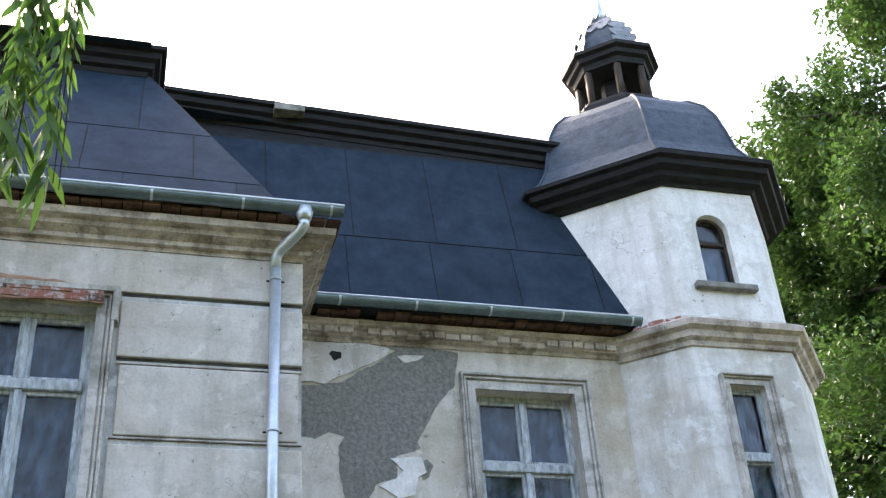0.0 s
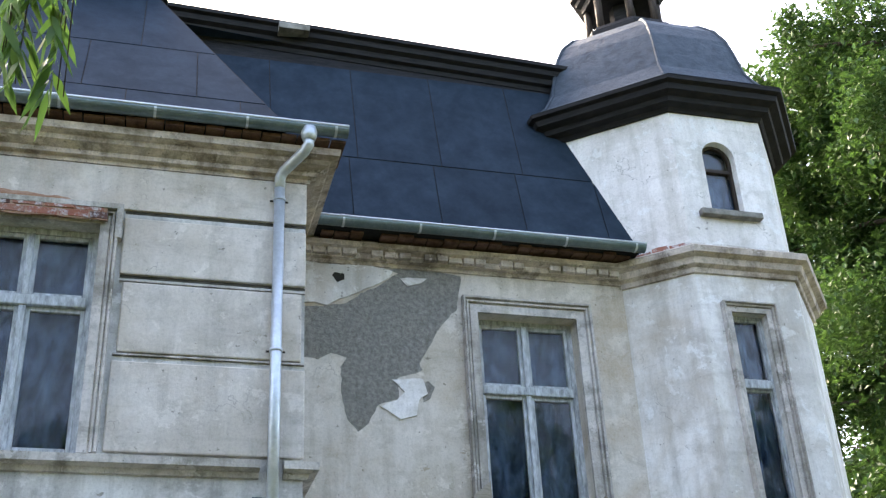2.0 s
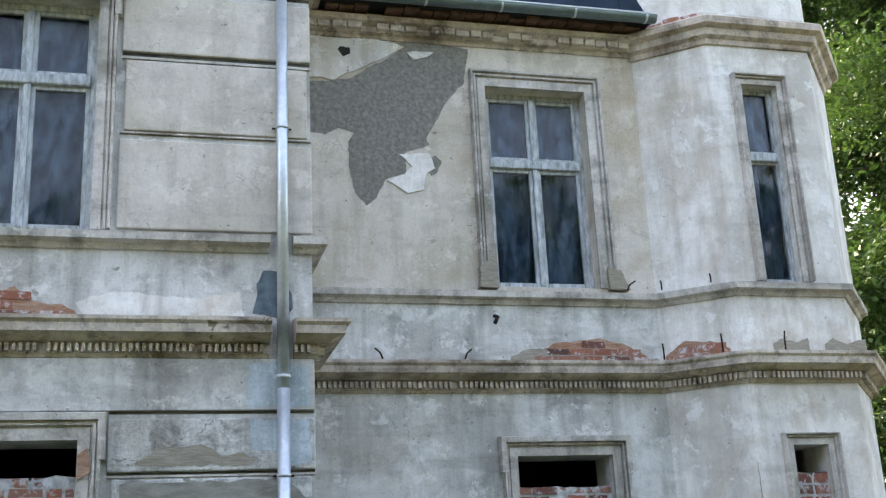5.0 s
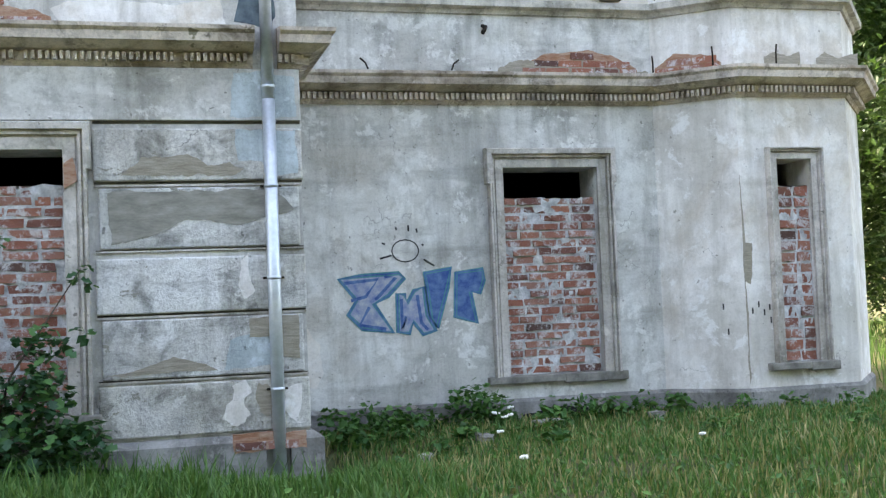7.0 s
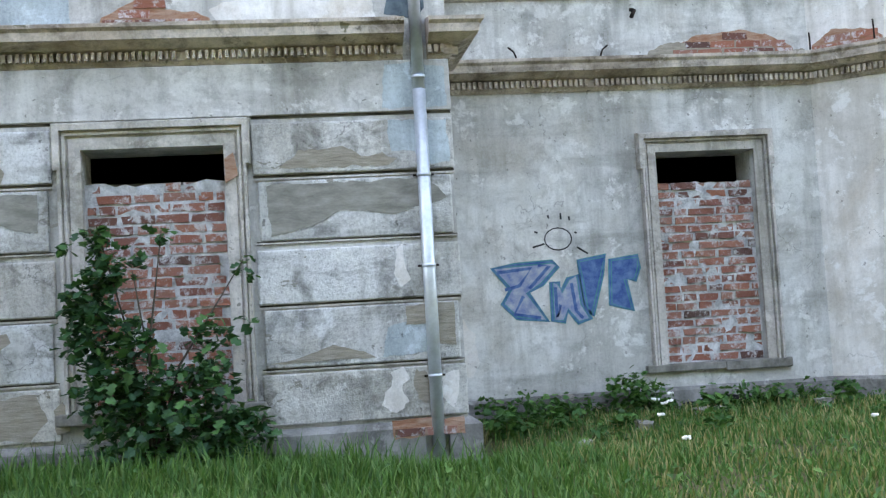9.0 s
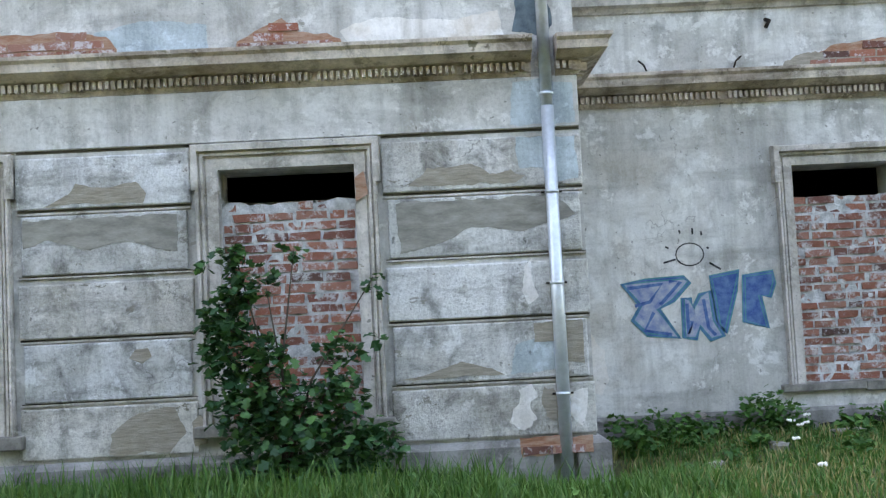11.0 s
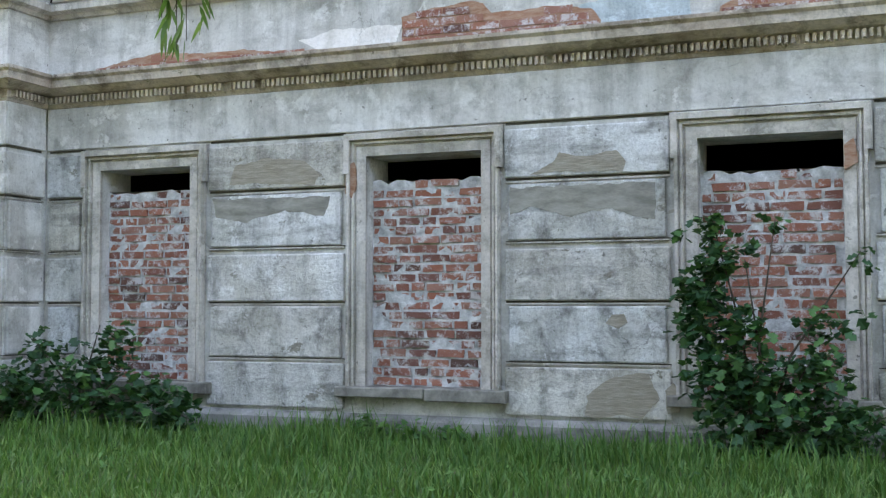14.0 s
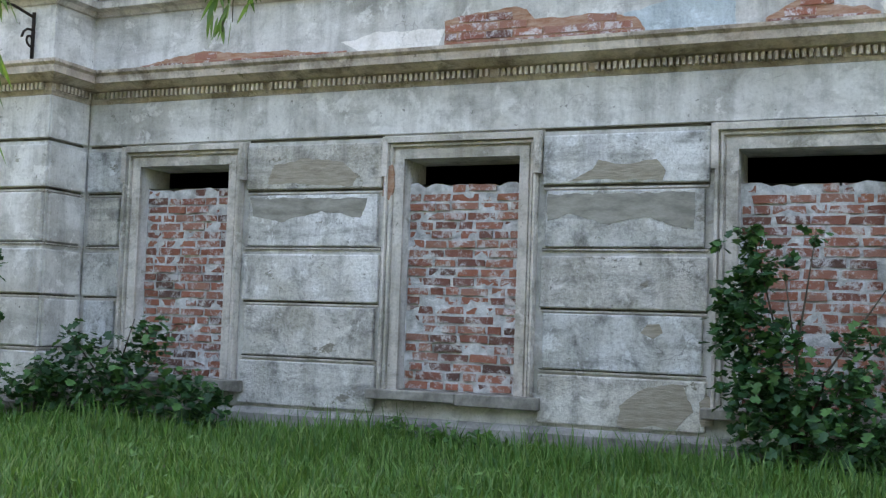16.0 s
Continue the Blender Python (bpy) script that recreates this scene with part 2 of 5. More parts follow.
def leaf_material(name, a, b_, c_, glow=0.35):
    m, n, l, b = mat(name, 0.55, 0, 0.35)
    g = n.new("ShaderNodeNewGeometry")
    col = ramp(n, l, g.outputs["Random Per Island"], [(0.0, a), (0.55, b_), (1.0, c_)])
    l.new(col, b.inputs["Base Color"])
    t, mx = n.new("ShaderNodeBsdfTranslucent"), n.new("ShaderNodeMixShader")
    l.new(mix(n, l, 0.4, col, (0.15, 0.32, 0.05)), t.inputs[0])
    mx.inputs[0].default_value = glow
    l.new(b.outputs[0], mx.inputs[1]), l.new(t.outputs[0], mx.inputs[2])
    l.new(mx.outputs[0], n["Material Output"].inputs["Surface"])
    return m


LEAF_TREE = leaf_material("tree_leaves", (0.014, 0.040, 0.014), (0.034, 0.082, 0.022), (0.085, 0.145, 0.045), 0.2)
LEAF_DARK = leaf_material("maple_leaves", (0.008, 0.042, 0.018), (0.018, 0.078, 0.030), (0.065, 0.17, 0.045), 0.2)
LEAF_WILLOW = leaf_material("willow_leaves", (0.03, 0.08, 0.018), (0.06, 0.135, 0.028), (0.12, 0.20, 0.045), 0.38)
GRASS = leaf_material("grass", (0.024, 0.085, 0.017), (0.055, 0.155, 0.028), (0.13, 0.215, 0.06), 0.32)
STRAW = leaf_material("dry_grass", (0.16, 0.17, 0.05), (0.24, 0.22, 0.08), (0.33, 0.28, 0.13), 0.25)
WEED = leaf_material("weeds", (0.018, 0.075, 0.018), (0.04, 0.13, 0.028), (0.09, 0.21, 0.045), 0.25)
PETAL, _n, _l, _b = mat("white_petals", 0.7)
_b.inputs["Base Color"].default_value = (0.8, 0.8, 0.76, 1)


def paint(name, a, b_):
    return grained(name, a, b_, (1, 1, 1), 11, 0.8, 0, 0.2, 0.1, 0.002)


PAINT_BLUE = paint("blue_spray_paint", (0.03, 0.085, 0.27), (0.13, 0.23, 0.42))
PAINT_TEAL = paint("teal_spray_outline", (0.04, 0.20, 0.24), (0.10, 0.30, 0.34))
PAINT_PALE = paint("thin_pale_spray", (0.16, 0.22, 0.42), (0.46, 0.48, 0.52))
PAINT_BLACK = paint("black_spray_paint", (0.02, 0.02, 0.022), (0.07, 0.07, 0.075))
SOIL = grained("soil_and_moss", (0.035, 0.058, 0.018), (0.12, 0.105, 0.06), (1, 1, 1), 3, 0.98, 0, 0.1, 0.8, 0.04)


# ---- building blocks ----
def part(name, bm, material, parent=None, label=""):
    """Links a bmesh as one mesh object, under a thing or a part when one is given."""
    me = bpy.data.meshes.new(name)
    bmesh.ops.recalc_face_normals(bm, faces=bm.faces)
    bm.to_mesh(me)
    bm.free()
    me.materials.append(material)
    ob = new(name, me)
    if parent:
        ob.parent = parent
        ob.matrix_parent_inverse = Matrix.Translation(-base_of(parent))
    if label:
        tagged(ob, label)
    return ob


def base_of(ob):
    """Where a top-level thing stands; its parts hold their places in the world already."""
    return Vector((0, 0, 0)) if ob.parent else ob.location.copy()


def thing(name, x, y, z, label, category, group="", kind=""):
    ob = new(name)
    ob.location = (x, y, z)
    ob.empty_display_size = 0.1
    return tagged(ob, label, category, group, kind)


def box(bm, x0, x1, y0, y1, z0, z1, bevel=0.0):
    r = bmesh.ops.create_cube(bm, size=1.0)
    for v in r["verts"]:
        v.co = Vector(((x0 + x1) / 2 + v.co.x * (x1 - x0), (y0 + y1) / 2 + v.co.y * (y1 - y0), (z0 + z1) / 2 + v.co.z * (z1 - z0)))
    if bevel:
        es = list({e for v in r["verts"] for e in v.link_edges})
        bmesh.ops.bevel(bm, geom=es, offset=bevel, segments=2, affect="EDGES", profile=0.6)
    return bm


def sweep(bm, path, prof, place=None, closed=False, cap=True):
    """Sweeps a closed profile (outward offset, height) along a plan path with mitred corners. Outward is to the right of the way."""
    place = place or (lambda a, b, h: (a, b, h))
    pts = [Vector(p) for p in path]
    k = len(pts)
    rings = []
    for i, p in enumerate(pts):
        dirs = []
        if i > 0 or closed:
            dirs.append((p - pts[i - 1]).normalized())
        if i < k - 1 or closed:
            dirs.append((pts[(i + 1) % k] - p).normalized())
        ns = [Vector((d.y, -d.x)) for d in dirs]
        m = ns[0] if len(ns) == 1 else (ns[0] + ns[1]) / (1 + ns[0].dot(ns[1]))
        rings.append([bm.verts.new(place(p.x + m.x * o, p.y + m.y * o, h)) for o, h in prof])
    q = len(prof)
    for i in range(k if closed else k - 1):
        a, b = rings[i], rings[(i + 1) % k]
        for j in range(q):
            bm.faces.new((a[j], a[(j + 1) % q], b[(j + 1) % q], b[j]))
    if cap and not closed:
        bm.faces.new(rings[0])
        bm.faces.new(rings[-1])
    return bm


class Face:
    """A straight wall face in plan: from a to b, outside to the right of the way."""

    def __init__(self, a, b):
        self.a, self.b = Vector(a), Vector(b)
        self.u = (self.b - self.a).normalized()
        self.n = Vector((self.u.y, -self.u.x))
        self.length = (self.b - self.a).length

    def at(self, s, z, out=0.0):
        p = self.a + self.u * s + self.n * out
        return (p.x, p.y, z)

    def s(self, x):
        return (x - self.a.x) / self.u.x


def wall(name, face, z0, z1, openings, material, label, thick=0.45, parent=None):
    """A wall with depth and with openings (s0, s1, z0, z1) cut through it."""
    bm = bmesh.new()
    ss = sorted({0.0, face.length, *[o[i] for o in openings for i in (0, 1)]})
    zs = sorted({z0, z1, *[o[i] for o in openings for i in (2, 3)]})
    quad = lambda *c: bm.faces.new([bm.verts.new(face.at(*p)) for p in c])
    for s0, s1 in zip(ss, ss[1:]):
        for a, b in zip(zs, zs[1:]):
            if any(o[0] <= s0 and s1 <= o[1] and o[2] <= a and b <= o[3] for o in openings):
                continue
            for out in (0, -thick):
                quad((s0, a, out), (s1, a, out), (s1, b, out), (s0, b, out))
    for s0, s1, a, b in openings:
        for p, q in (((s0, a), (s1, a)), ((s1, a), (s1, b)), ((s1, b), (s0, b)), ((s0, b), (s0, a))):
            quad((*p, 0), (*q, 0), (*q, -thick), (*p, -thick))
    bmesh.ops.remove_doubles(bm, verts=bm.verts, dist=0.0005)
    ob = part(name, bm, material, parent)
    return tagged(ob, label, "wall", kind="structure") if not parent else ob


def slab(bm, face, s0, s1, z0, z1, o0, o1, bevel=0.0):
    """A block on a wall face, from offset o0 to o1."""
    vs = [bm.verts.new(face.at(s, z, o)) for s in (s0, s1) for z in (z0, z1) for o in (o0, o1)]
    fs = [(0, 1, 3, 2), (4, 6, 7, 5), (0, 4, 5, 1), (2, 3, 7, 6), (0, 2, 6, 4), (1, 5, 7, 3)]
    made = [bm.faces.new([vs[i] for i in f]) for f in fs]
    if bevel:
        bmesh.ops.bevel(bm, geom=list({e for f in made for e in f.edges}), offset=bevel, segments=2, affect="EDGES", profile=0.5)
    return bm


def tube(bm, pts, r, seg=10, cap=True):
    """A round tube along points, with radius r or a radius for each point."""
    pts = [Vector(p) for p in pts]
    rs = r if isinstance(r, (list, tuple)) else [r] * len(pts)
    rings = []
    for i, p in enumerate(pts):
        d = (pts[min(i + 1, len(pts) - 1)] - pts[max(i - 1, 0)]).normalized()
        a = d.orthogonal().normalized() if i == 0 else (a - d * a.dot(d)).normalized()
        b = d.cross(a)
        rings.append([bm.verts.new(p + (a * math.cos(t) + b * math.sin(t)) * rs[i]) for t in (2 * math.pi * k / seg for k in range(seg))])
    for x, y in zip(rings, rings[1:]):
        for k in range(seg):
            bm.faces.new((x[k], x[(k + 1) % seg], y[(k + 1) % seg], y[k])).smooth = True
    if cap:
        bm.faces.new(rings[0]), bm.faces.new(rings[-1])
    return bm


def mesh_of(name, verts, faces, material, parent=None, label=""):
    me = bpy.data.meshes.new(name)
    me.from_pydata([tuple(v) for v in verts], [], faces)
    me.materials.append(material)
    ob = new(name, me)
    if parent:
        ob.parent = parent
        ob.matrix_parent_inverse = Matrix.Translation(-base_of(parent))
    if label:
        tagged(ob, label)
    return ob


# ---- plan of the house ----
D = 1.45
A1, A2 = (3.86, D), (4.50, 0.90)
B1, B2, B3 = (5.75, 0.90), (6.58, 1.90), (6.58, 3.3)
LX, LY = -9.52, -0.58
F_LEFT = Face((-13.5, LY), (LX, LY))
F_LRET = Face((LX, LY), (LX, 0))
F_BAY = Face((LX, 0), (0, 0))
F_BRET = Face((0, 0), (0, D))
F_REC = Face((0, D), A1)
F_T1 = Face(A1, A2)
F_T2 = Face(A2, B1)
F_T3 = Face(B1, B2)
F_T4 = Face(B2, B3)
PLAN = [(-13.5, LY), (LX, LY), (LX, 0), (0, 0), (0, D), A1, A2, B1, B2, B3]
GZ = -0.45
TOPZ = 7.3


def ground_z(x, y):
    """Lie of the land: it dips to the corner beside the downpipe and falls gently away from the house."""
    dip = -0.24 * math.exp(-((x - 0.1) ** 2 / 1.2 + (y + 0.2) ** 2 / 0.9))
    return dip - 0.03 * max(0.0, -y - 1.0) + (0.02 if y > 0.0 and x > 0.1 else 0.0) * min(1, max(0, y)) + 0.02 * math.sin(x * 1.7 + y) * math.cos(y * 1.3)


# windows: centre x, half width of the opening, half width of the surround
BAY_WIN = [(-8.30, 0.525, 0.725), (-5.36, 0.55, 0.752), (-2.41, 0.555, 0.767)]
G0, G1 = 0.45, 2.51
U0, U1 = 4.24, 6.36


def opening(face, c, h, z0, z1):
    s = face.s(c)
    return (s - h, s + h, z0, z1)


bay_open = [opening(F_BAY, c, h, G0, G1) for c, h, _ in BAY_WIN] + [opening(F_BAY, c, h + 0.02, U0, U1) for c, h, _ in BAY_WIN]
wall_bay = wall("wall_bay", F_BAY, GZ, TOPZ, bay_open, PL_BAY, "weathered grey plaster wall with rusticated bands and fallen render")
wall_lret = wall("wall_left_return", F_LRET, GZ, TOPZ, [], PL_BAY, "grey plaster return wall of the projecting wing")
wall_left = wall("wall_left", F_LEFT, GZ, TOPZ, [(1.0, 2.15, -0.3, 2.5), (2.53, 3.09, 0.47, 2.24)], PL_BAY, "grey banded plaster wall of the projecting wing")
wall("wall_bay_return", F_BRET, GZ, TOPZ, [], PL_BAY, "narrow plaster return between bay and recess")
wall_rec = wall("wall_recess", F_REC, GZ, 4.12, [opening(F_REC, 2.70, 0.50, G0, G1)], PL_REC, "stained grey plaster wall with graffiti below the ledge")
wall_rec_up = wall("wall_recess_upper", F_REC, 4.12, TOPZ, [opening(F_REC, 2.67, 0.57, 4.24, 6.48)], PL_CREAM, "cream plaster wall with large peeled patch of grey roughcast")
wall("wall_tower_side", F_T1, GZ, TOPZ, [], PL_TOWER, "pale plaster side of the corner tower")
wall_tower = wall("wall_tower_front", F_T2, GZ, TOPZ, [opening(F_T2, 5.10, 0.195, 0.47, 2.51), opening(F_T2, 5.07, 0.215, 4.2, 6.44)], PL_TOWER,
                  "pale plaster front of the corner tower with narrow windows")
wall("wall_tower_right", F_T3, GZ, TOPZ, [], PL_TOWER, "pale plaster face of the corner tower")
wall("wall_tower_far", F_T4, GZ, TOPZ, [], PL_TOWER, "plaster far face of the corner tower")
wall("wall_side", Face(B3, (6.58, 11)), GZ, TOPZ, [], PL_TOWER, "plain plaster side wall of the house")
wall("wall_back", Face((6.58, 11), (-13.5, 11)), GZ, TOPZ, [], PL_BAY, "plain plaster back wall of the house")
wall("wall_far_left", Face((-13.5, 11), (-13.5, LY)), GZ, TOPZ, [], PL_BAY, "plain plaster end wall of the house")
# floors and ceiling painted near black in place of room shade
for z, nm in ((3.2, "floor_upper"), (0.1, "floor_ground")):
    tagged(part(nm, box(bmesh.new(), -13.0, 6.1, 2.0, 10.5, z - 0.25, z), DARK), "floor inside the house, coloured near black for unlit rooms", "floor", kind="structure")
tagged(part("ceiling", box(bmesh.new(), -13.0, 6.1, 2.0, 10.5, 6.95, 7.15), DARK), "ceiling inside the house, coloured near black for unlit rooms", "ceiling", kind="structure")
# inner cross walls, added and coloured near black, keep the rooms dark
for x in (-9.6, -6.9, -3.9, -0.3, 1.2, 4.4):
    tagged(part("wall_inner", box(bmesh.new(), x - 0.08, x + 0.08, 0.47 if x < 0 else 1.95, 6.0, 0.1, 6.95), DARK), "added near-black partition wall that keeps the rooms dark", "wall", kind="structure")
tagged(part("wall_inner", box(bmesh.new(), -13.0, 6.1, 6.0, 6.15, 0.1, 6.95), DARK), "added near-black partition wall that keeps the rooms dark", "wall", kind="structure")


# ---- stucco bands ----
def moulding(name, path, prof, material, label, **kw):
    ob = part(name, sweep(bmesh.new(), path, prof, **kw), material)
    return tagged(ob, label, "moulding", kind="structure")


NOTCH0, NOTCH1 = -0.37, -0.17
BAND_A = PLAN[:3] + [(NOTCH0, 0)]
BAND_B = [(NOTCH1, 0), (0, 0), (0, D - 0.01)]


for way in (BAND_A, BAND_B):
    moulding("plinth", way, [(-0.02, GZ), (0.10, GZ), (0.10, 0.165), (0.035, 0.215), (-0.02, 0.215)], PL_PLINTH, "dark damp plastered plinth with bare brick at the corner")
moulding("plinth", PLAN[4:], [(-0.02, GZ), (0.045, GZ), (0.045, 0.20), (0.015, 0.235), (-0.02, 0.235)], PL_PLINTH, "dark damp plastered plinth along the grass")
DENT = [(-0.02, 3.165), (0.02, 3.165), (0.035, 3.19), (0.045, 3.20), (0.045, 3.275), (0.12, 3.285), (0.15, 3.30), (0.21, 3.33), (0.24, 3.335), (0.25, 3.40), (0.28, 3.425), (0.285, 3.455), (0.0, 3.50), (-0.02, 3.50)]
for way in (BAND_A, BAND_B):
    moulding("cornice", way, DENT, CORNICE, "mossy stucco cornice with a row of dentils")
moulding("cornice", PLAN[4:], [(o * 0.85, z - 0.03) for o, z in DENT], CORNICE, "mossy stucco cornice with a row of dentils")
LEDGE = [(-0.02, 4.07), (0.03, 4.08), (0.05, 4.12), (0.12, 4.14), (0.125, 4.205), (0.0, 4.235), (-0.02, 4.235)]
for way in (BAND_A, BAND_B):
    moulding("ledge", way, LEDGE, TRIM, "weathered stucco sill ledge with flaking white edge")
moulding("ledge", PLAN[4:], [(o * 0.85, z - 0.035) for o, z in LEDGE], TRIM, "weathered stucco sill ledge with flaking white edge")
TOPC = [(-0.02, 6.98), (0.03, 6.985), (0.04, 7.02), (0.09, 7.03), (0.10, 7.07), (0.19, 7.11), (0.21, 7.15), (0.28, 7.17), (0.29, 7.24), (0.0, 7.27), (-0.02, 7.27)]
moulding("cornice", PLAN[:4] + [(0, D + 0.3)], TOPC, CORNICE, "heavy stained stucco eaves cornice")
RECC = [(-0.02, 6.94), (0.02, 6.945), (0.035, 6.98), (0.09, 6.99), (0.10, 7.05), (0.19, 7.08), (0.21, 7.13), (0.0, 7.16), (-0.02, 7.16)]
moulding("cornice", PLAN[4:6], RECC, CORNICE, "broken stucco eaves cornice with loose bricks")
TOWC = [(-0.02, 6.89), (0.03, 6.90), (0.045, 6.95), (0.10, 6.98), (0.12, 7.05), (0.19, 7.08), (0.205, 7.15), (0.02, 7.27), (-0.02, 7.27)]
moulding("cornice", PLAN[5:], TOWC, CORNICE, "stucco tower cornice with bare brick on top")


def dentils(name, faces, off, z0, z1, trim=0.02):
    verts, fs = [], []
    for face, lo, hi in faces:
        k = int((hi - lo) / 0.052)
        for i in range(k):
            if random.random() < 0.03:
                continue
            s = lo + 0.052 * (i + 0.5)
            b = len(verts)
            verts += [face.at(s + ds, z, o) for o in (off - 0.01, off + 0.055) for ds in (-0.014, 0.014) for z in (z0, z1)]
            fs += [(b, b + 1, b + 3, b + 2), (b + 4, b + 6, b + 7, b + 5), (b, b + 4, b + 5, b + 1), (b + 2, b + 3, b + 7, b + 6), (b, b + 2, b + 6, b + 4), (b + 1, b + 5, b + 7, b + 3)]
    return tagged(mesh_of(name, verts, fs, CORNICE), "rows of small stucco dentil blocks under the cornice", "dentils", kind="stuff")


dentils("dentils", [(F_LEFT, 0, 4.0), (F_LRET, 0.0, 0.5), (F_BAY, 0.06, 9.12), (F_BAY, 9.34, 9.54), (F_BRET, 0, 1.0)], 0.045, 3.205, 3.27)
dentils("dentils", [(F_REC, 0.06, F_REC.length), (F_T1, 0, F_T1.length + 0.03), (F_T2, -0.03, F_T2.length + 0.03), (F_T3, 0, 1.4)], 0.038, 3.177, 3.24)

# blind arched niche and a dark doorway in the wing
part("niche_back", slab(bmesh.new(), F_LEFT, 2.5, 3.12, 0.42, 2.3, -0.3, -0.12), PL_BAY, wall_left)
for c_, w_, zt_ in ((2.81, 0.28, 2.24), (1.575, 0.575, 2.5)):
    for sgn in (-1, 1):
        bm = bmesh.new()
        poly = [(c_ + sgn * w_ * math.cos(a), zt_ - w_ + w_ * math.sin(a)) for a in (math.pi / 2 * k / 8 for k in range(9))] + [(c_ + sgn * w_, zt_)]
        fr_, bk = ([bm.verts.new(F_LEFT.at(a, b, o)) for a, b in poly] for o in (-0.001, -0.35))
        bm.faces.new(fr_), bm.faces.new(bk)
        for k in range(len(poly)):
            bm.faces.new((fr_[k], fr_[(k + 1) % len(poly)], bk[(k + 1) % len(poly)], bk[k]))
        part("arch_spandrel", bm, PL_BAY, wall_left)
    arch = [(c_ - w_, 0.47)] + [(c_ - w_ * math.cos(a), zt_ - w_ + w_ * math.sin(a)) for a in (math.pi * k / 14 for k in range(15))] + [(c_ + w_, 0.47)]
    part("niche_moulding", sweep(bmesh.new(), arch[::-1], [(0, -0.01), (0, 0.025), (0.05, 0.03), (0.06, -0.01)], lambda a, b, h: F_LEFT.at(a, b, h)), TRIM, wall_left)

# ---- rustication panels ----
BANDS = [(0.245, 0.652), (0.70, 1.165), (1.21, 1.645), (1.72, 2.20), (2.255, 2.672)]
UBANDS = [(4.26, 5.06), (5.14, 5.80), (5.88, 6.445)]


def panels(owner, face, spans, bands, material, proud=0.04):
    for s0, s1 in spans:
        for i, (z0, z1) in enumerate(bands):
            bm = bmesh.new()
            inset = 0.035 if i % 2 == 1 else 0.0
            slab(bm, face, s0 + inset, s1 - inset, z0, z1, -0.01, proud, 0.014)
            part("panel", bm, material, owner)
            if inset:
                # thin raised fillet round the framed panel
                fr = bmesh.new()
                for a, b, c, d in ((s0 + 0.005, s1 - 0.005, z0 - 0.026, z0 - 0.012), (s0 + 0.005, s1 - 0.005, z1 + 0.012, z1 + 0.026)):
                    slab(fr, face, a, b, c, d, -0.005, 0.026)
                part("fillet", fr, TRIM, owner)


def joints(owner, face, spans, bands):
    """Black strips in the joints between the bands: settled grime plus painted shadow under each upper band."""
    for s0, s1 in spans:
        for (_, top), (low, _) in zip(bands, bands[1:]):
            part("joint", slab(bmesh.new(), face, s0 + 0.004, s1 - 0.004, low - 0.38 * (low - top), low - 0.003, -0.01, 0.004), GRIME_SHADE, owner)


edges = [0.04] + [v for c, _, o in BAY_WIN for v in (F_BAY.s(c) - o - 0.01, F_BAY.s(c) + o + 0.01)] + [F_BAY.length + 0.004]
spans = list(zip(edges[0::2], edges[1::2]))
panels(wall_bay, F_BAY, spans, BANDS, PL_PANEL)
panels(wall_bay, F_BAY, [(a, b) for a, b in spans], UBANDS, PL_UPPER, 0.032)
part("panel", slab(bmesh.new(), F_BAY, 0.03, F_BAY.length + 0.004, 2.737, 3.16, -0.01, 0.034, 0.008), PL_BAY, wall_bay)
part("panel", slab(bmesh.new(), F_BAY, 0.03, F_BAY.length + 0.004, 6.53, 6.975, -0.01, 0.03, 0.008), PL_UPPER, wall_bay)
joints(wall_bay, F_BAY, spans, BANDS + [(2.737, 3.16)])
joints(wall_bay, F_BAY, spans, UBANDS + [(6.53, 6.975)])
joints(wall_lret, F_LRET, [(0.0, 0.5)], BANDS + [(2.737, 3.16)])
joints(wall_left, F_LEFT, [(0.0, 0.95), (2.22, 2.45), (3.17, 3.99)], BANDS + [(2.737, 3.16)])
panels(wall_lret, F_LRET, [(-0.004, 0.52)], BANDS, PL_BAY)
part("panel", slab(bmesh.new(), F_LRET, -0.004, 0.525, 2.737, 3.16, -0.01, 0.034, 0.008), PL_BAY, wall_lret)
panels(wall_left, F_LEFT, [(0.0, 0.95), (2.22, 2.45), (3.17, 4.004)], BANDS, PL_BAY)
part("panel", slab(bmesh.new(), F_LEFT, 0.0, 4.004, 2.737, 3.16, -0.01, 0.034, 0.008), PL_BAY, wall_left)


# ---- windows ----
def surround(bm, face, c, half, outer, z0, z1, zt, ear=True, out0=0.0):
    """A moulded stucco architrave on three sides of an opening, with ears at the top."""
    s = face.s(c)
    w = outer - half - (0.03 if ear else 0.0)
    place = lambda a, b, h: face.at(a, b, h)
    path = [(s + half, z0), (s + half, z1), (s - half, z1), (s - half, z0)]
    prof = [(0, out0 - 0.01), (0, 0.03), (w * 0.5, 0.036), (w * 0.54, 0.02), (w * 0.60, 0.02), (w * 0.63, 0.058), (w * 0.74, 0.06), (w * 0.77, 0.04), (w * 0.81, 0.04), (w * 0.84, 0.085), (w * 0.96, 0.09), (w, 0.06), (w, out0 - 0.01)]
    sweep(bm, path, prof, place)
    if ear:
        e = outer - half
        path = [(s + half, z1 - 0.16), (s + half, z1), (s - half, z1), (s - half, z1 - 0.16)]
        sweep(bm, path, [(w - 0.03, 0.0), (w - 0.03, 0.094), (e - 0.012, 0.1), (e, 0.07), (e, 0.0)], place)
    return bm


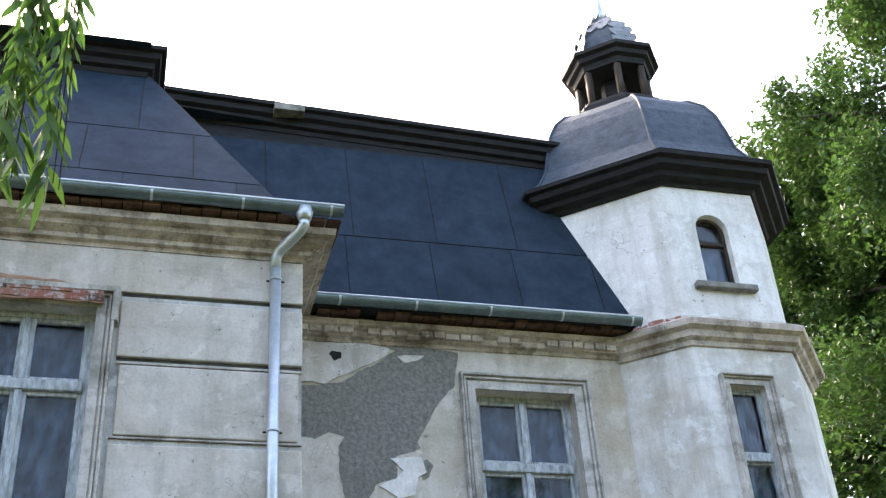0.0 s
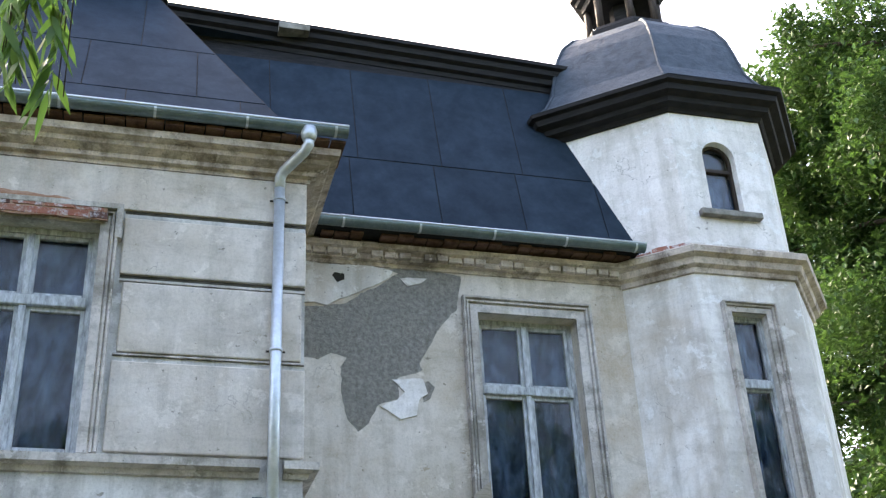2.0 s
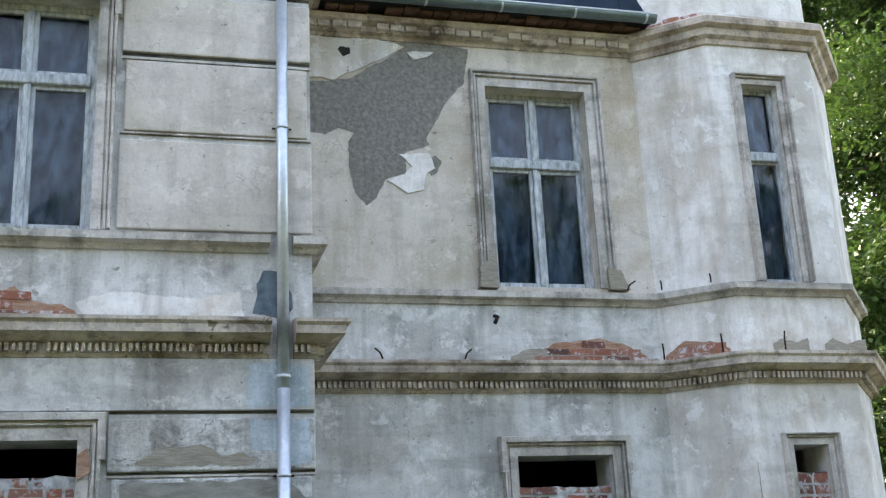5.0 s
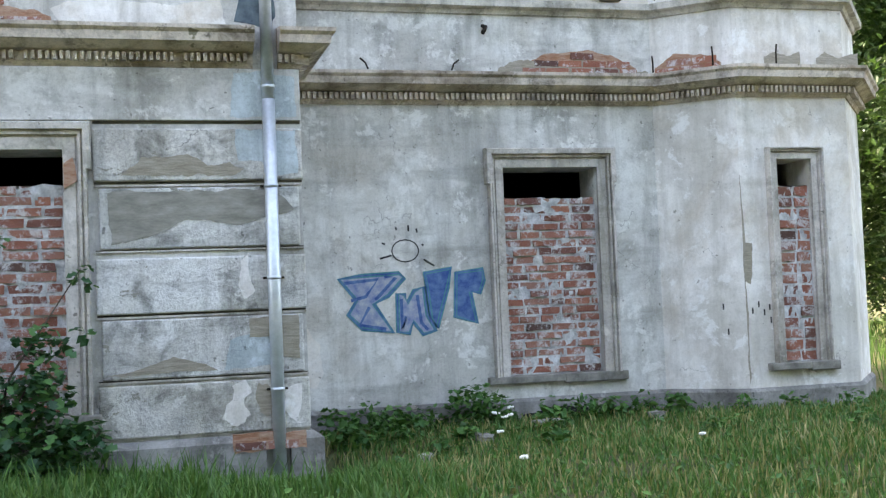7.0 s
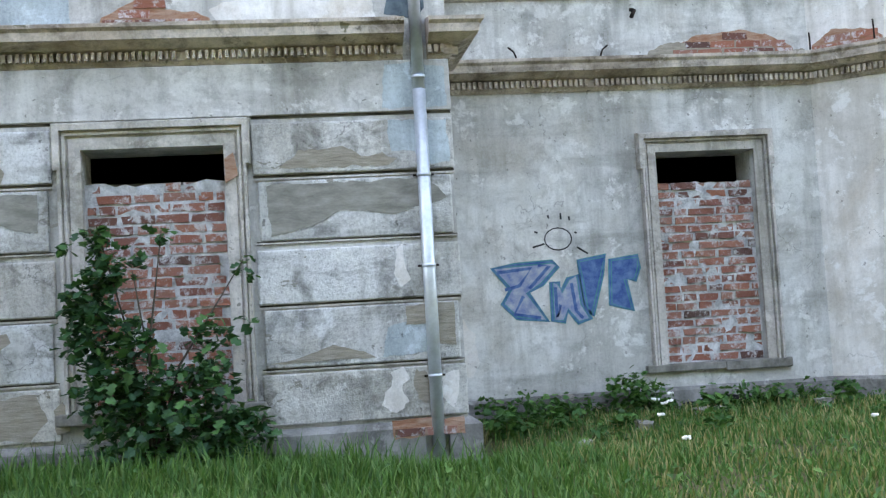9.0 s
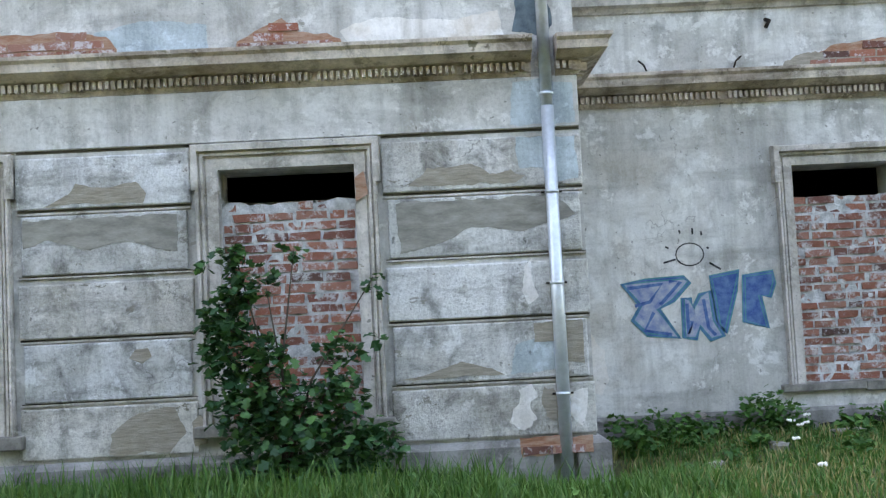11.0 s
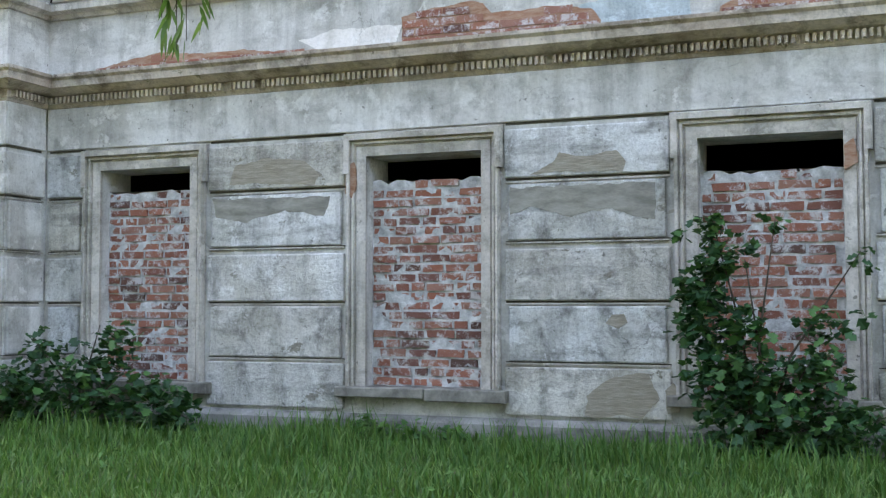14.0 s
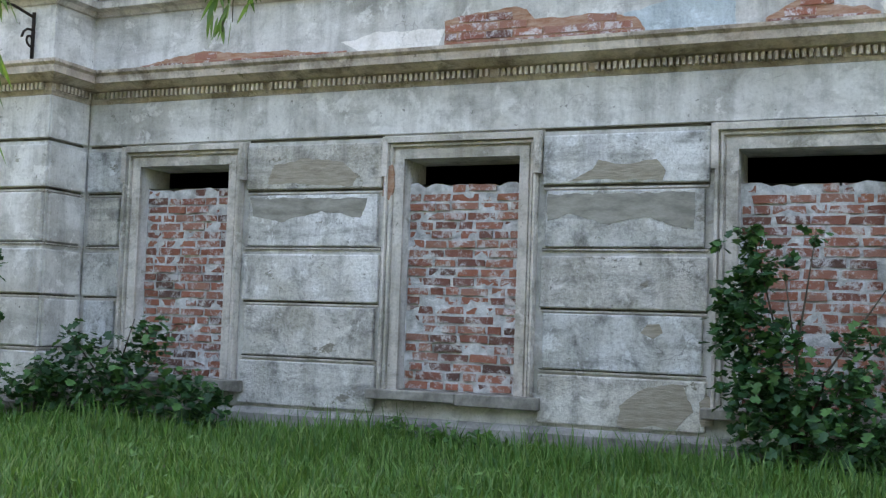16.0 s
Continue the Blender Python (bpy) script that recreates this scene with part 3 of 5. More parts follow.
def sill(bm, face, c, half, z0, z1, out):
    s = face.s(c)
    for k in range(2):
        a, b = (s - half, s + 0.05 + 0.003) if k == 0 else (s + 0.056, s + half)
        slab(bm, face, a, b, z0 + (0.02 if k == 0 else 0.0), z1, -0.1, out - 0.012 * k, 0.012)
    return bm


BRICK_MESHES = []
for k in range(7):
    bm = bmesh.new()
    box(bm, -0.5, 0.5, -0.5, 0.5, -0.5, 0.5)
    bmesh.ops.subdivide_edges(bm, edges=[e for e in bm.edges if abs(e.verts[0].co.x - e.verts[1].co.x) > 0.5], cuts=1)
    for v in bm.verts:
        v.co += Vector((random.uniform(-0.04, 0.04), random.uniform(-0.05, 0.05), random.uniform(-0.07, 0.07)))
    me = bpy.data.meshes.new("brick")
    bmesh.ops.recalc_face_normals(bm, faces=bm.faces)
    bm.to_mesh(me)
    bm.free()
    me.materials.append(BRICK)
    BRICK_MESHES.append(me)


def lay_brick(owner, face, s, z, out, length, height, depth=0.1, tilt=0.0):
    ob = new("brick", random.choice(BRICK_MESHES))
    p = face.at(s, z, out - depth / 2)
    ang = math.atan2(face.u.y, face.u.x)
    m = Matrix.Translation(Vector(p) - base_of(owner)) @ Matrix.Rotation(ang, 4, "Z") @ Matrix.Rotation(tilt, 4, "Y") @ Matrix.Diagonal((length, depth, height, 1))
    ob.parent = owner
    ob.matrix_basis = m
    return ob


def infill(face, c, half, z0, z1, out, unit, label, header=False):
    """Bricked-up opening: rough mortar bed with separate bricks."""
    s = face.s(c)
    ow = thing("brick_infill", *face.at(s, z0, out), label, "brickwork", "bricked-up windows", "structure")
    bm = bmesh.new()
    n, k = 14, 24
    grid = [[bm.verts.new(face.at(s - half + 2 * half * i / n, z0 + (z1 - 0.015 - z0) * j / k + (random.uniform(-0.02, 0.025) if j == k else 0), out - 0.012 + random.uniform(-0.008, 0.008))) for i in range(n + 1)] for j in range(k + 1)]
    for j in range(k):
        for i in range(n):
            bm.faces.new((grid[j][i], grid[j][i + 1], grid[j + 1][i + 1], grid[j + 1][i])).smooth = True
    back = [bm.verts.new(face.at(s + a * half, z, out - 0.2)) for a, z in ((-1, z0), (1, z0), (1, z1 - 0.02), (-1, z1 - 0.02))]
    bm.faces.new(back)
    bm.faces.new((grid[k][0], grid[k][n], back[2], back[3]))
    part("mortar_bed", bm, MORTAR, ow, "smeared pale lime mortar")
    rows = int((z1 - z0) / unit)
    unit = (z1 - z0) / rows
    for r in range(rows):
        x = s - half + 0.012 - (random.uniform(0.0, 0.2) if not header else 0)
        while x < s + half - 0.03:
            ln = (random.choice((0.255, 0.26, 0.265, 0.2, 0.125)) if not header else random.choice((0.18, 0.2, 0.23)))
            a, b = max(x, s - half + 0.012), min(x + ln, s + half - 0.012)
            if b - a > 0.06 and not (r == rows - 1 and random.random() < 0.25):
                lay_brick(ow, face, (a + b) / 2, z0 + unit * (r + 0.5) + random.uniform(-0.004, 0.004), out + random.uniform(-0.012, 0.008), b - a - 0.004,
                          unit - random.uniform(0.016, 0.028), 0.1, random.uniform(-0.012, 0.012))
            x += ln + random.uniform(0.014, 0.032)
    return ow


def trim_set(name, face, c, half, outer, z0, z1, sill_half, sill_z0, label, sill_out=0.11, ear=True):
    s = face.s(c)
    ow = thing(name, *face.at(s, z0), label, "window", kind="structure")
    part("surround", surround(bmesh.new(), face, c, half, outer, z0 + 0.0, z1, z1, ear), TRIM, ow)
    if sill_half:
        part("window_sill", sill(bmesh.new(), face, c, sill_half, sill_z0, z0 + 0.004, sill_out), STONE, ow, "cracked stone sill")
    return ow


tops = (2.30, 2.30, 2.25)
for i, (c, h, o) in enumerate(BAY_WIN):
    trim_set("window_%d" % (i + 1), F_BAY, c, h, o, G0, G1, 0.80, 0.345, "bricked-up window opening with moulded stucco surround and stone sill", 0.15)
    infill(F_BAY, c, h, G0 + 0.005, tops[i], -0.11, 0.083, "red brick infill with smeared lime mortar in a window")
trim_set("window_4", F_REC, 2.70, 0.50, 0.69, G0, G1, 0.735, 0.36, "bricked-up window opening with eared stucco surround and broken sill", 0.07)
infill(F_REC, 2.70, 0.50, G0 + 0.005, 2.22, -0.07, 0.083, "red brick infill with smeared lime mortar in a window")
trim_set("window_5", F_T2, 5.10, 0.195, 0.31, 0.47, 2.51, 0.39, 0.38, "narrow bricked-up tower window with stucco surround and broken sill", 0.09, False)
infill(F_T2, 5.10, 0.195, 0.475, 2.24, -0.035, 0.105, "narrow red brick infill with pale mortar in a tower window", True)


def casement(name, face, c, half, outer, z0, z1, zt, label, sheet=True, single=False, ear=True):
    """An old white-painted window: four lights, transom, mullion, plastic sheet behind the panes."""
    s = face.s(c)
    ow = thing(name, *face.at(s, z0), label, "window", kind="structure")
    part("surround", surround(bmesh.new(), face, c, half, outer, z0, z1, z1, ear), TRIM, ow)
    oy = -0.09 if single else -0.16
    bm = bmesh.new()
    fw = 0.032 if single else 0.055
    for a, b, p, q in ((s - half, s - half + fw, z0, z1), (s + half - fw, s + half, z0, z1), (s - half + fw, s + half - fw, z1 - fw, z1), (s - half + fw, s + half - fw, z0, z0 + fw)):
        slab(bm, face, a, b, p, q, oy - 0.08, oy, 0.004)
    fr = part("window_frame", bm, WHITEWOOD, ow, "flaking white-painted wooden frame")
    part("transom", slab(bmesh.new(), face, s - half + fw, s + half - fw, zt - 0.055, zt + 0.045, oy - 0.08, oy + 0.035, 0.012), WHITEWOOD, ow)
    lights = []
    cols = [(s - half + fw, s + half - fw)] if single else [(s - half + fw, s - 0.028), (s + 0.028, s + half - fw)]
    if not single:
        part("mullion", slab(bmesh.new(), face, s - 0.03, s + 0.03, z0 + fw, zt - 0.055, oy - 0.08, oy + 0.022, 0.008), WHITEWOOD, ow)
        part("mullion", slab(bmesh.new(), face, s - 0.03, s + 0.03, zt + 0.045, z1 - fw, oy - 0.08, oy + 0.022, 0.008), WHITEWOOD, ow)
    for a, b in cols:
        for p, q in ((z0 + fw, zt - 0.055), (zt + 0.045, z1 - fw)):
            sh = bmesh.new()
            w = 0.026 if single else 0.04
            for e, f_, g, h_ in ((a, a + w, p, q), (b - w, b, p, q), (a + w, b - w, q - w, q), (a + w, b - w, p, p + w)):
                slab(sh, face, e + 0.002, f_ - 0.002, g + 0.002, h_ - 0.002, oy - 0.06, oy - 0.012, 0.003)
            sash = part("sash", sh, WHITEWOOD, ow)
            g = bmesh.new()
            slab(g, face, a + w, b - w, p + w, q - w, oy - 0.042, oy - 0.038)
            pane = part("pane", g, GLASS, sash)
            pane.visible_shadow = False
    if sheet:
        bm = bmesh.new()
        n, k = 44, 44
        ph = random.uniform(0, 6)
        vs = []
        for j in range(k + 1):
            row = []
            for i in range(n + 1):
                u, v = i / n, j / k
                fold = 0.026 * math.sin(10 * u + 5 * (1 - v) * (u - 0.3) * 4 + ph) + 0.014 * math.sin(31 * u - 12 * v + ph * 2) + 0.03 * noise.noise(Vector((u * 5 + ph, v * 3, ph))) + 0.016 * noise.noise(Vector((u * 14 + v * 6, v * 7, ph)))
                row.append(bm.verts.new(face.at(s - half + 2 * half * u, z0 + (z1 - z0) * v, oy - 0.15 + fold * 1.25)))
            vs.append(row)
        for j in range(k):
            for i in range(n):
                bm.faces.new((vs[j][i], vs[j][i + 1], vs[j + 1][i + 1], vs[j + 1][i])).smooth = True
        part("plastic_sheet", bm, SHEET, ow, "crumpled plastic sheet behind the panes, blue sky sheen and pale folds in its colour")
    return ow


for i, (c, h, o) in enumerate(BAY_WIN):
    casement("window_%d" % (6 + i), F_BAY, c, h + 0.02, o, U0, U1, 5.65, "tall old window with flaking white frame and sheeted panes")
casement("window_9", F_REC, 2.67, 0.57, 0.745, 4.24, 6.48, 5.66, "tall old window with flaking white frame and crumpled plastic sheets", ear=False)
casement("window_10", F_T2, 5.07, 0.215, 0.325, 4.2, 6.44, 5.63, "narrow tower window with white frame and plastic sheet", single=True, ear=False)

# ---- mansard roof ----
EZB, EZR, TZ = 7.36, 7.2, 10.1
YB, YR = 1.15, 2.05


def roof_plate(name, verts, faces, material, label):
    ob = mesh_of(name, verts, faces, material)
    return tagged(ob, label, "roof", kind="structure")


HX0, HX1 = -0.25, -1.60
roof_b = roof_plate("roof_bay", [(-13.5, -0.42, EZB), (HX0, -0.42, EZB), (HX1, YB, TZ), (-13.5, YB, TZ), (-13.5, 1.6, EZB), (HX0 + 0.12, 1.6, EZB), (HX1 + 0.2, 2.7, TZ), (0.05, 1.7, 7.24), (0.05, -0.28, 7.3), (HX0, -0.34, 7.3)],
                    [(0, 1, 2, 3), (1, 7, 6, 2), (1, 9, 8, 7)], TARWOOD, "dark blue-grey felt-covered mansard slope over the bay")
roof_r = roof_plate("roof_recess", [(-2.2, 1.27, EZR), (4.35, 1.27, EZR), (4.35, YR, TZ), (-2.2, YR + 0.08, TZ + 0.295)], [(0, 1, 2, 3)], TARWOOD, "dark felt-covered mansard slope over the recess")
roof_plate("roof_top", [(-13.5, 0.8, TZ + 0.2), (-1.6, 0.8, TZ + 0.2), (-1.6, 1.85, TZ + 0.2), (6.4, 2.6, TZ + 0.2), (6.5, 11, TZ + 0.2), (-13.5, 11, TZ + 0.2)], [(0, 1, 2, 3, 4, 5)], FELT, "flat dark roof deck")
roof_plate("roof_back", [(-13.5, 11.3, 7.28), (6.65, 11.3, 7.28), (6.5, 10.8, TZ + 0.2), (-13.5, 10.8, TZ + 0.2), (-13.5, -0.4, 7.28), (6.65, 3.2, 7.28), (6.5, 3.2, TZ + 0.2), (-13.5, 0.9, TZ + 0.2)], [(0, 1, 2, 3), (1, 5, 6, 2), (0, 3, 7, 4)], FELT, "dark felt-covered rear roof slope")
TARC = [(0.0, 9.27), (0.03, 9.28), (0.05, 9.34), (0.12, 9.36), (0.14, 9.43), (0.22, 9.46), (0.24, 9.53), (0.31, 9.55), (0.32, 9.6), (-0.3, 9.64), (-0.3, 9.27)]
ROOFC = [(o * 0.72, 10.02 + (z - 9.27) * 0.98) for o, z in TARC]
SAG = 0.05
moulding("roof_cornice", [(-13.5, YB - 0.03), (HX1 - 0.05, YB - 0.03), (HX1 - 0.05, YR - 0.01)], ROOFC, TARWOOD, "black tarred wooden cornice at the roof edge")
# the ridge over the recess has sunk towards the turret
moulding("roof_cornice", [(HX1 - 0.05, YR - 0.01), (3.7, YR - 0.01)], ROOFC, TARWOOD, "black tarred wooden cornice sagging towards the turret", place=lambda a, b, h: (a, b + 0.27 * SAG * (3.7 - a), h + SAG * (3.7 - a)))
# felt sheets lapped on the slopes
def felt_sheets(owner, p0, p1, x0, x1, rows, width, cut=None):
    a, b = Vector((0, *p0)), Vector((0, *p1))
    nrm = Vector((0, -(b - a).z, (b - a).y)).normalized()
    for r in range(len(rows) - 1):
        x = x0 - random.uniform(0, width)
        while x < x1:
            l_, h_ = max(x, x0), min(x + width - 0.012, x1)
            t0, t1 = rows[r] + 0.006, rows[r + 1]
            if h_ - l_ > 0.1:
                c = []
                for t, side in ((t0, 0), (t0, 1), (t1, 1), (t1, 0)):
                    lim = cut(t) if cut else 1e9
                    c.append(Vector((min((l_, h_)[side], lim), 0, 0)) + a.lerp(b, t) + nrm * (0.012 - 0.008 * t))
                if (c[1] - c[0]).length > 0.02:
                    up = nrm * 0.006
                    mesh_of("felt_sheet", c + [q - up for q in c], [(0, 1, 2, 3), (0, 4, 5, 1), (1, 5, 6, 2), (2, 6, 7, 3), (3, 7, 4, 0)], FELT, owner)
            x += width


felt_sheets(roof_r, (1.27, EZR), (YR, TZ), -1.4, 4.3, [0.0, 0.42, 0.97], 1.0)
felt_sheets(roof_b, (-0.42, EZB), (YB, TZ), -9.5, 0.0, [0.02, 0.12, 0.47, 0.97], 1.05, lambda t: HX0 + (HX1 - HX0) * t - 0.02)
# lighter lapped flashing strip where the bay slope starts further along
mesh_of("flashing", [(-2.95, -0.415, 7.41), (-2.66, -0.415, 7.41), (-2.86, -0.17, 7.83), (-3.3, -0.17, 7.83)], [(0, 1, 2, 3)], FELT_NEW, roof_b)

# ---- rows of tiles and loose bricks under the gutters ----
tiles = tagged(new("eaves_tiles"), "row of broken brown clay tiles under the gutter", "tiles", kind="structure")
x = -9.4
while x < 0.2:
    w = random.uniform(0.15, 0.19)
    part("tile", box(bmesh.new(), x, x + w - 0.012, -0.36 + random.uniform(-0.02, 0.01), 0.1, 7.265 + random.uniform(0, 0.012), 7.295 + random.uniform(0, 0.015), 0.004), TILE, tiles)
    x += w
tiles2 = tagged(new("eaves_tiles"), "row of broken brown clay tiles above crumbling brick", "tiles", kind="structure")
x = 0.35
while x < 3.85:
    w = random.uniform(0.14, 0.2)
    if random.random() < 0.85:
        part("tile", box(bmesh.new(), x, x + w - 0.012, 1.15 + random.uniform(-0.03, 0.03), 1.6, 7.165 + random.uniform(0, 0.01), 7.19 + random.uniform(0, 0.02), 0.004), TILE, tiles2)
    x += w
eaves = thing("eaves_brick_course", 0.1, D, 6.95, "crumbling brick dentil course under the recessed eaves", "brickwork", kind="structure")
x = 0.12
while x < 3.75:
    w = random.uniform(0.13, 0.17)
    if random.random() < 0.9:
        part("block", box(bmesh.new(), x, x + w - 0.018, D - 0.155 + random.uniform(-0.01, 0.015), D, 7.0, 7.075 + random.uniform(-0.01, 0.01), 0.008), CORNICE, eaves)
    x += w


tagged(part("eaves_board", box(bmesh.new(), 0.05, 3.95, 1.07, 1.33, 7.2, 7.23), TARWOOD), "dark eaves board behind the gutter", "board", kind="structure")


# ---- gutters and downpipe ----
def gutter(name, x0, x1, y, z, label, r=0.075):
    ow = thing(name, (x0 + x1) / 2, y, z, label, "gutter")
    prof = [(math.cos(a) * r, math.sin(a) * r) for a in (math.pi * (1 + k / 10) for k in range(11))]
    prof += [(math.cos(a) * (r - 0.008), math.sin(a) * (r - 0.008)) for a in (math.pi * (2 - k / 10) for k in range(11))]
    bm = bmesh.new()
    sweep(bm, [(x0, y), (x1, y)], [(o, z + h) for o, h in prof])
    part("trough", bm, ZINC_DULL, ow)
    part("bead", tube(bmesh.new(), [(x0, y - r, z + 0.004), (x1, y - r, z + 0.004)], 0.012, 8), ZINC, ow)
    x = x1 - 0.12
    while x > x0:
        bm = bmesh.new()
        sweep(bm, [(x - 0.012, y), (x + 0.012, y)], [(o * 1.06, z + h * 1.06) for o, h in prof[:11]] + [(o * 0.99, z + h * 0.99) for o, h in prof[10::-1]])
        part("bracket", bm, ZINC, ow)
        x -= 0.83
    return ow


gutter("gutter", -13.4, 0.33, -0.42, 7.37, "long dull zinc half-round gutter along the bay eaves")
gutter("gutter", 0.12, 3.99, 1.02, 7.25, "dull zinc half-round gutter along the recessed eaves")
pipe = thing("downpipe", -0.28, -0.09, -0.3, "shiny galvanised downpipe with swan neck strapped to the wall", "downpipe")
PX, PY = -0.26, -0.085
part("pipe", tube(bmesh.new(), [(PX, PY, -0.38), (PX, PY, 2.9)], 0.053, 16), ZINC, pipe)
part("pipe", tube(bmesh.new(), [(PX, PY, 2.86), (PX, PY, 6.88)], 0.05, 16), ZINC, pipe)
part("swan_neck", tube(bmesh.new(), [(PX, PY, 6.86), (PX, PY, 6.98), (PX + 0.03, PY - 0.04, 7.04), (PX + 0.19, -0.36, 7.13), (PX + 0.22, -0.41, 7.18), (PX + 0.22, -0.42, 7.23)], 0.052, 16), ZINC, pipe)
part("outlet", tube(bmesh.new(), [(PX + 0.22, -0.42, 7.21), (PX + 0.22, -0.42, 7.26), (PX + 0.22, -0.42, 7.34)], [0.055, 0.075, 0.085], 16), ZINC, pipe)
for z in (6.74, 5.21, 3.0, 2.2, 1.46, 0.57):
    part("collar", tube(bmesh.new(), [(PX, PY, z - 0.014), (PX, PY, z + 0.014)], 0.058, 16), ZINC, pipe)
    if z in (6.74, 5.21, 2.2, 1.46, 0.57):
        part("strap", tube(bmesh.new(), [(PX - 0.085, PY + 0.03, z), (PX + 0.085, PY + 0.03, z)], 0.009, 8), IRON, pipe)

# ---- turret ----
E8 = [(3.42, 3.1), (3.42, 1.86), (4.52, 0.92), (5.73, 0.92), (6.44, 1.86), (6.44, 3.1), (5.6, 4.1), (4.4, 4.1)]
CX, CY = 4.98, 2.51
TF = [Face(E8[i], E8[(i + 1) % 8]) for i in range(8)]
TS0, TS1 = 4.88, 5.30
for i, f_ in enumerate(TF):
    op = [(f_.s(TS0), f_.s(TS1), 7.78, 8.74)] if i == 2 else []
    wt = wall("wall_turret", f_, 7.15, 9.2, op, PL_TURRET, "whitewashed plaster face of the octagonal turret", 0.25)
    if i == 2:
        wall_turret = wt
        s0, s1 = op[0][:2]
        sc, r = (s0 + s1) / 2, (s1 - s0) / 2
        for sgn in (-1, 1):
            bm = bmesh.new()
            arc = [(sc + sgn * r * math.cos(a), 8.74 - r + r * math.sin(a)) for a in (math.pi / 2 * k / 8 for k in range(9))]
            poly = arc + [(sc + sgn * r, 8.74)]
            fr_, bk = ([bm.verts.new(f_.at(a, b, o)) for a, b in poly] for o in (-0.001, -0.2))
            bm.faces.new(fr_), bm.faces.new(bk)
            for k in range(len(poly)):
                bm.faces.new((fr_[k], fr_[(k + 1) % len(poly)], bk[(k + 1) % len(poly)], bk[k]))
            part("arch_spandrel", bm, PL_TURRET, wt)
        tw = thing("window_11", *f_.at(sc, 7.78), "small arched turret window with sheeted pane and projecting sill", "window", kind="structure")
        arch = [(sc + r, 7.78)] + [(sc + r * math.cos(a), 8.74 - r + r * math.sin(a)) for a in (math.pi * k / 12 for k in range(13))] + [(sc - r, 7.78)]
        part("window_frame", sweep(bmesh.new(), arch[::-1], [(0, -0.15), (0, -0.1), (0.035, -0.1), (0.035, -0.15)], lambda a, b, h: f_.at(a, b, h)), DARKWOOD, tw)
        part("transom", slab(bmesh.new(), f_, s0, s1, 8.36, 8.41, -0.16, -0.1, 0.004), DARKWOOD, tw)
        part("pane", slab(bmesh.new(), f_, s0 + 0.01, s1 - 0.01, 7.79, 8.72, -0.14, -0.136), GLASS, tw)
        part("plastic_sheet", slab(bmesh.new(), f_, s0, s1, 7.79, 8.34, -0.2, -0.19), SHEET, tw, "plastic sheet with blue sky sheen in its colour")
        # near-black slab in place of the shaded room behind the pane
        part("backing", slab(bmesh.new(), f_, s0, s1, 7.79, 8.72, -0.24, -0.23), DARK, tw)
        part("window_sill", slab(bmesh.new(), f_, sc - 0.39, sc + 0.39, 7.66, 7.74, -0.02, 0.09, 0.012), STONE, tw)
TPROF = [(-0.05, 9.10), (0.03, 9.10), (0.06, 9.15), (0.15, 9.17), (0.17, 9.23), (0.27, 9.26), (0.29, 9.33), (0.35, 9.35), (0.36, 9.40), (0.28, 9.43), (-0.05, 9.43)]
moulding("turret_eaves", E8, TPROF, TARWOOD, "black tarred octagonal wooden eaves of the turret", closed=True)


def ring(scale, z, dy=0.0):
    return [Vector((CX + (x - CX) * scale, CY + (y - CY) * scale, z)) for x, y in E8]


def stack(name, levels, material, label, parent=None, flat=True):
    bm = bmesh.new()
    rs = [[bm.verts.new(p) for p in ring(s, z)] for s, z in levels]
    for a, b in zip(rs, rs[1:]):
        for k in range(8):
            bm.faces.new((a[k], a[(k + 1) % 8], b[(k + 1) % 8], b[k]))
    bm.faces.new(rs[0]), bm.faces.new(rs[-1])
    return part(name, bm, material, parent, label)


turret_roof = thing("turret_roof", CX, CY, 9.41, "grey felt-covered octagonal bell roof with open wooden lantern", "roof", kind="structure")
stack("dome", [(1.22, 9.42), (1.13, 9.48), (1.06, 9.61), (0.98, 9.85), (0.93, 10.2), (0.88, 10.5), (0.80, 10.76), (0.68, 10.98), (0.54, 11.12), (0.44, 11.22)], FELT_NEW, "", turret_roof)
for k in range(8):
    rib = [ring(s, z)[k] + Vector((0, 0, 0.006)) for s, z in ((1.13, 9.48), (1.06, 9.61), (0.98, 9.85), (0.93, 10.2), (0.88, 10.5), (0.80, 10.76), (0.68, 10.98), (0.54, 11.12))]
    part("hip_strip", tube(bmesh.new(), rib, 0.022, 6), FELT_NEW, turret_roof)
stack("lantern_base", [(0.425, 11.18), (0.443, 11.27), (0.425, 11.29), (0.425, 11.37), (0.391, 11.39), (0.368, 11.48), (0.333, 11.5)], TARWOOD, "", turret_roof)
for k in range(8):
    p = ring(0.305, 11.48)[k]
    q = ring(0.305, 12.12)[k]
    part("post", tube(bmesh.new(), [p, q], 0.058, 4), DARKWOOD, turret_roof)
stack("lantern_core", [(0.115, 11.48), (0.115, 12.11)], TARWOOD, "", turret_roof)
stack("lantern_eaves", [(0.31, 12.08), (0.345, 12.09), (0.356, 12.18), (0.397, 12.21), (0.402, 12.28), (0.443, 12.31), (0.443, 12.37), (0.299, 12.42)], TARWOOD, "", turret_roof)
CAP = [(0.287, 12.4), (0.293, 12.55), (0.282, 12.72), (0.247, 12.92), (0.184, 13.12), (0.103, 13.26), (0.052, 13.4)]
cap = stack("cap", CAP, FELT_NEW, "grey boarded cap under missing slates", turret_roof)
part("spike", tube(bmesh.new(), [(CX, CY, 13.29), (CX, CY, 13.6), (CX, CY, 14.6)], [0.085, 0.05, 0.012], 8), ZINC, turret_roof)
sl = bmesh.new()
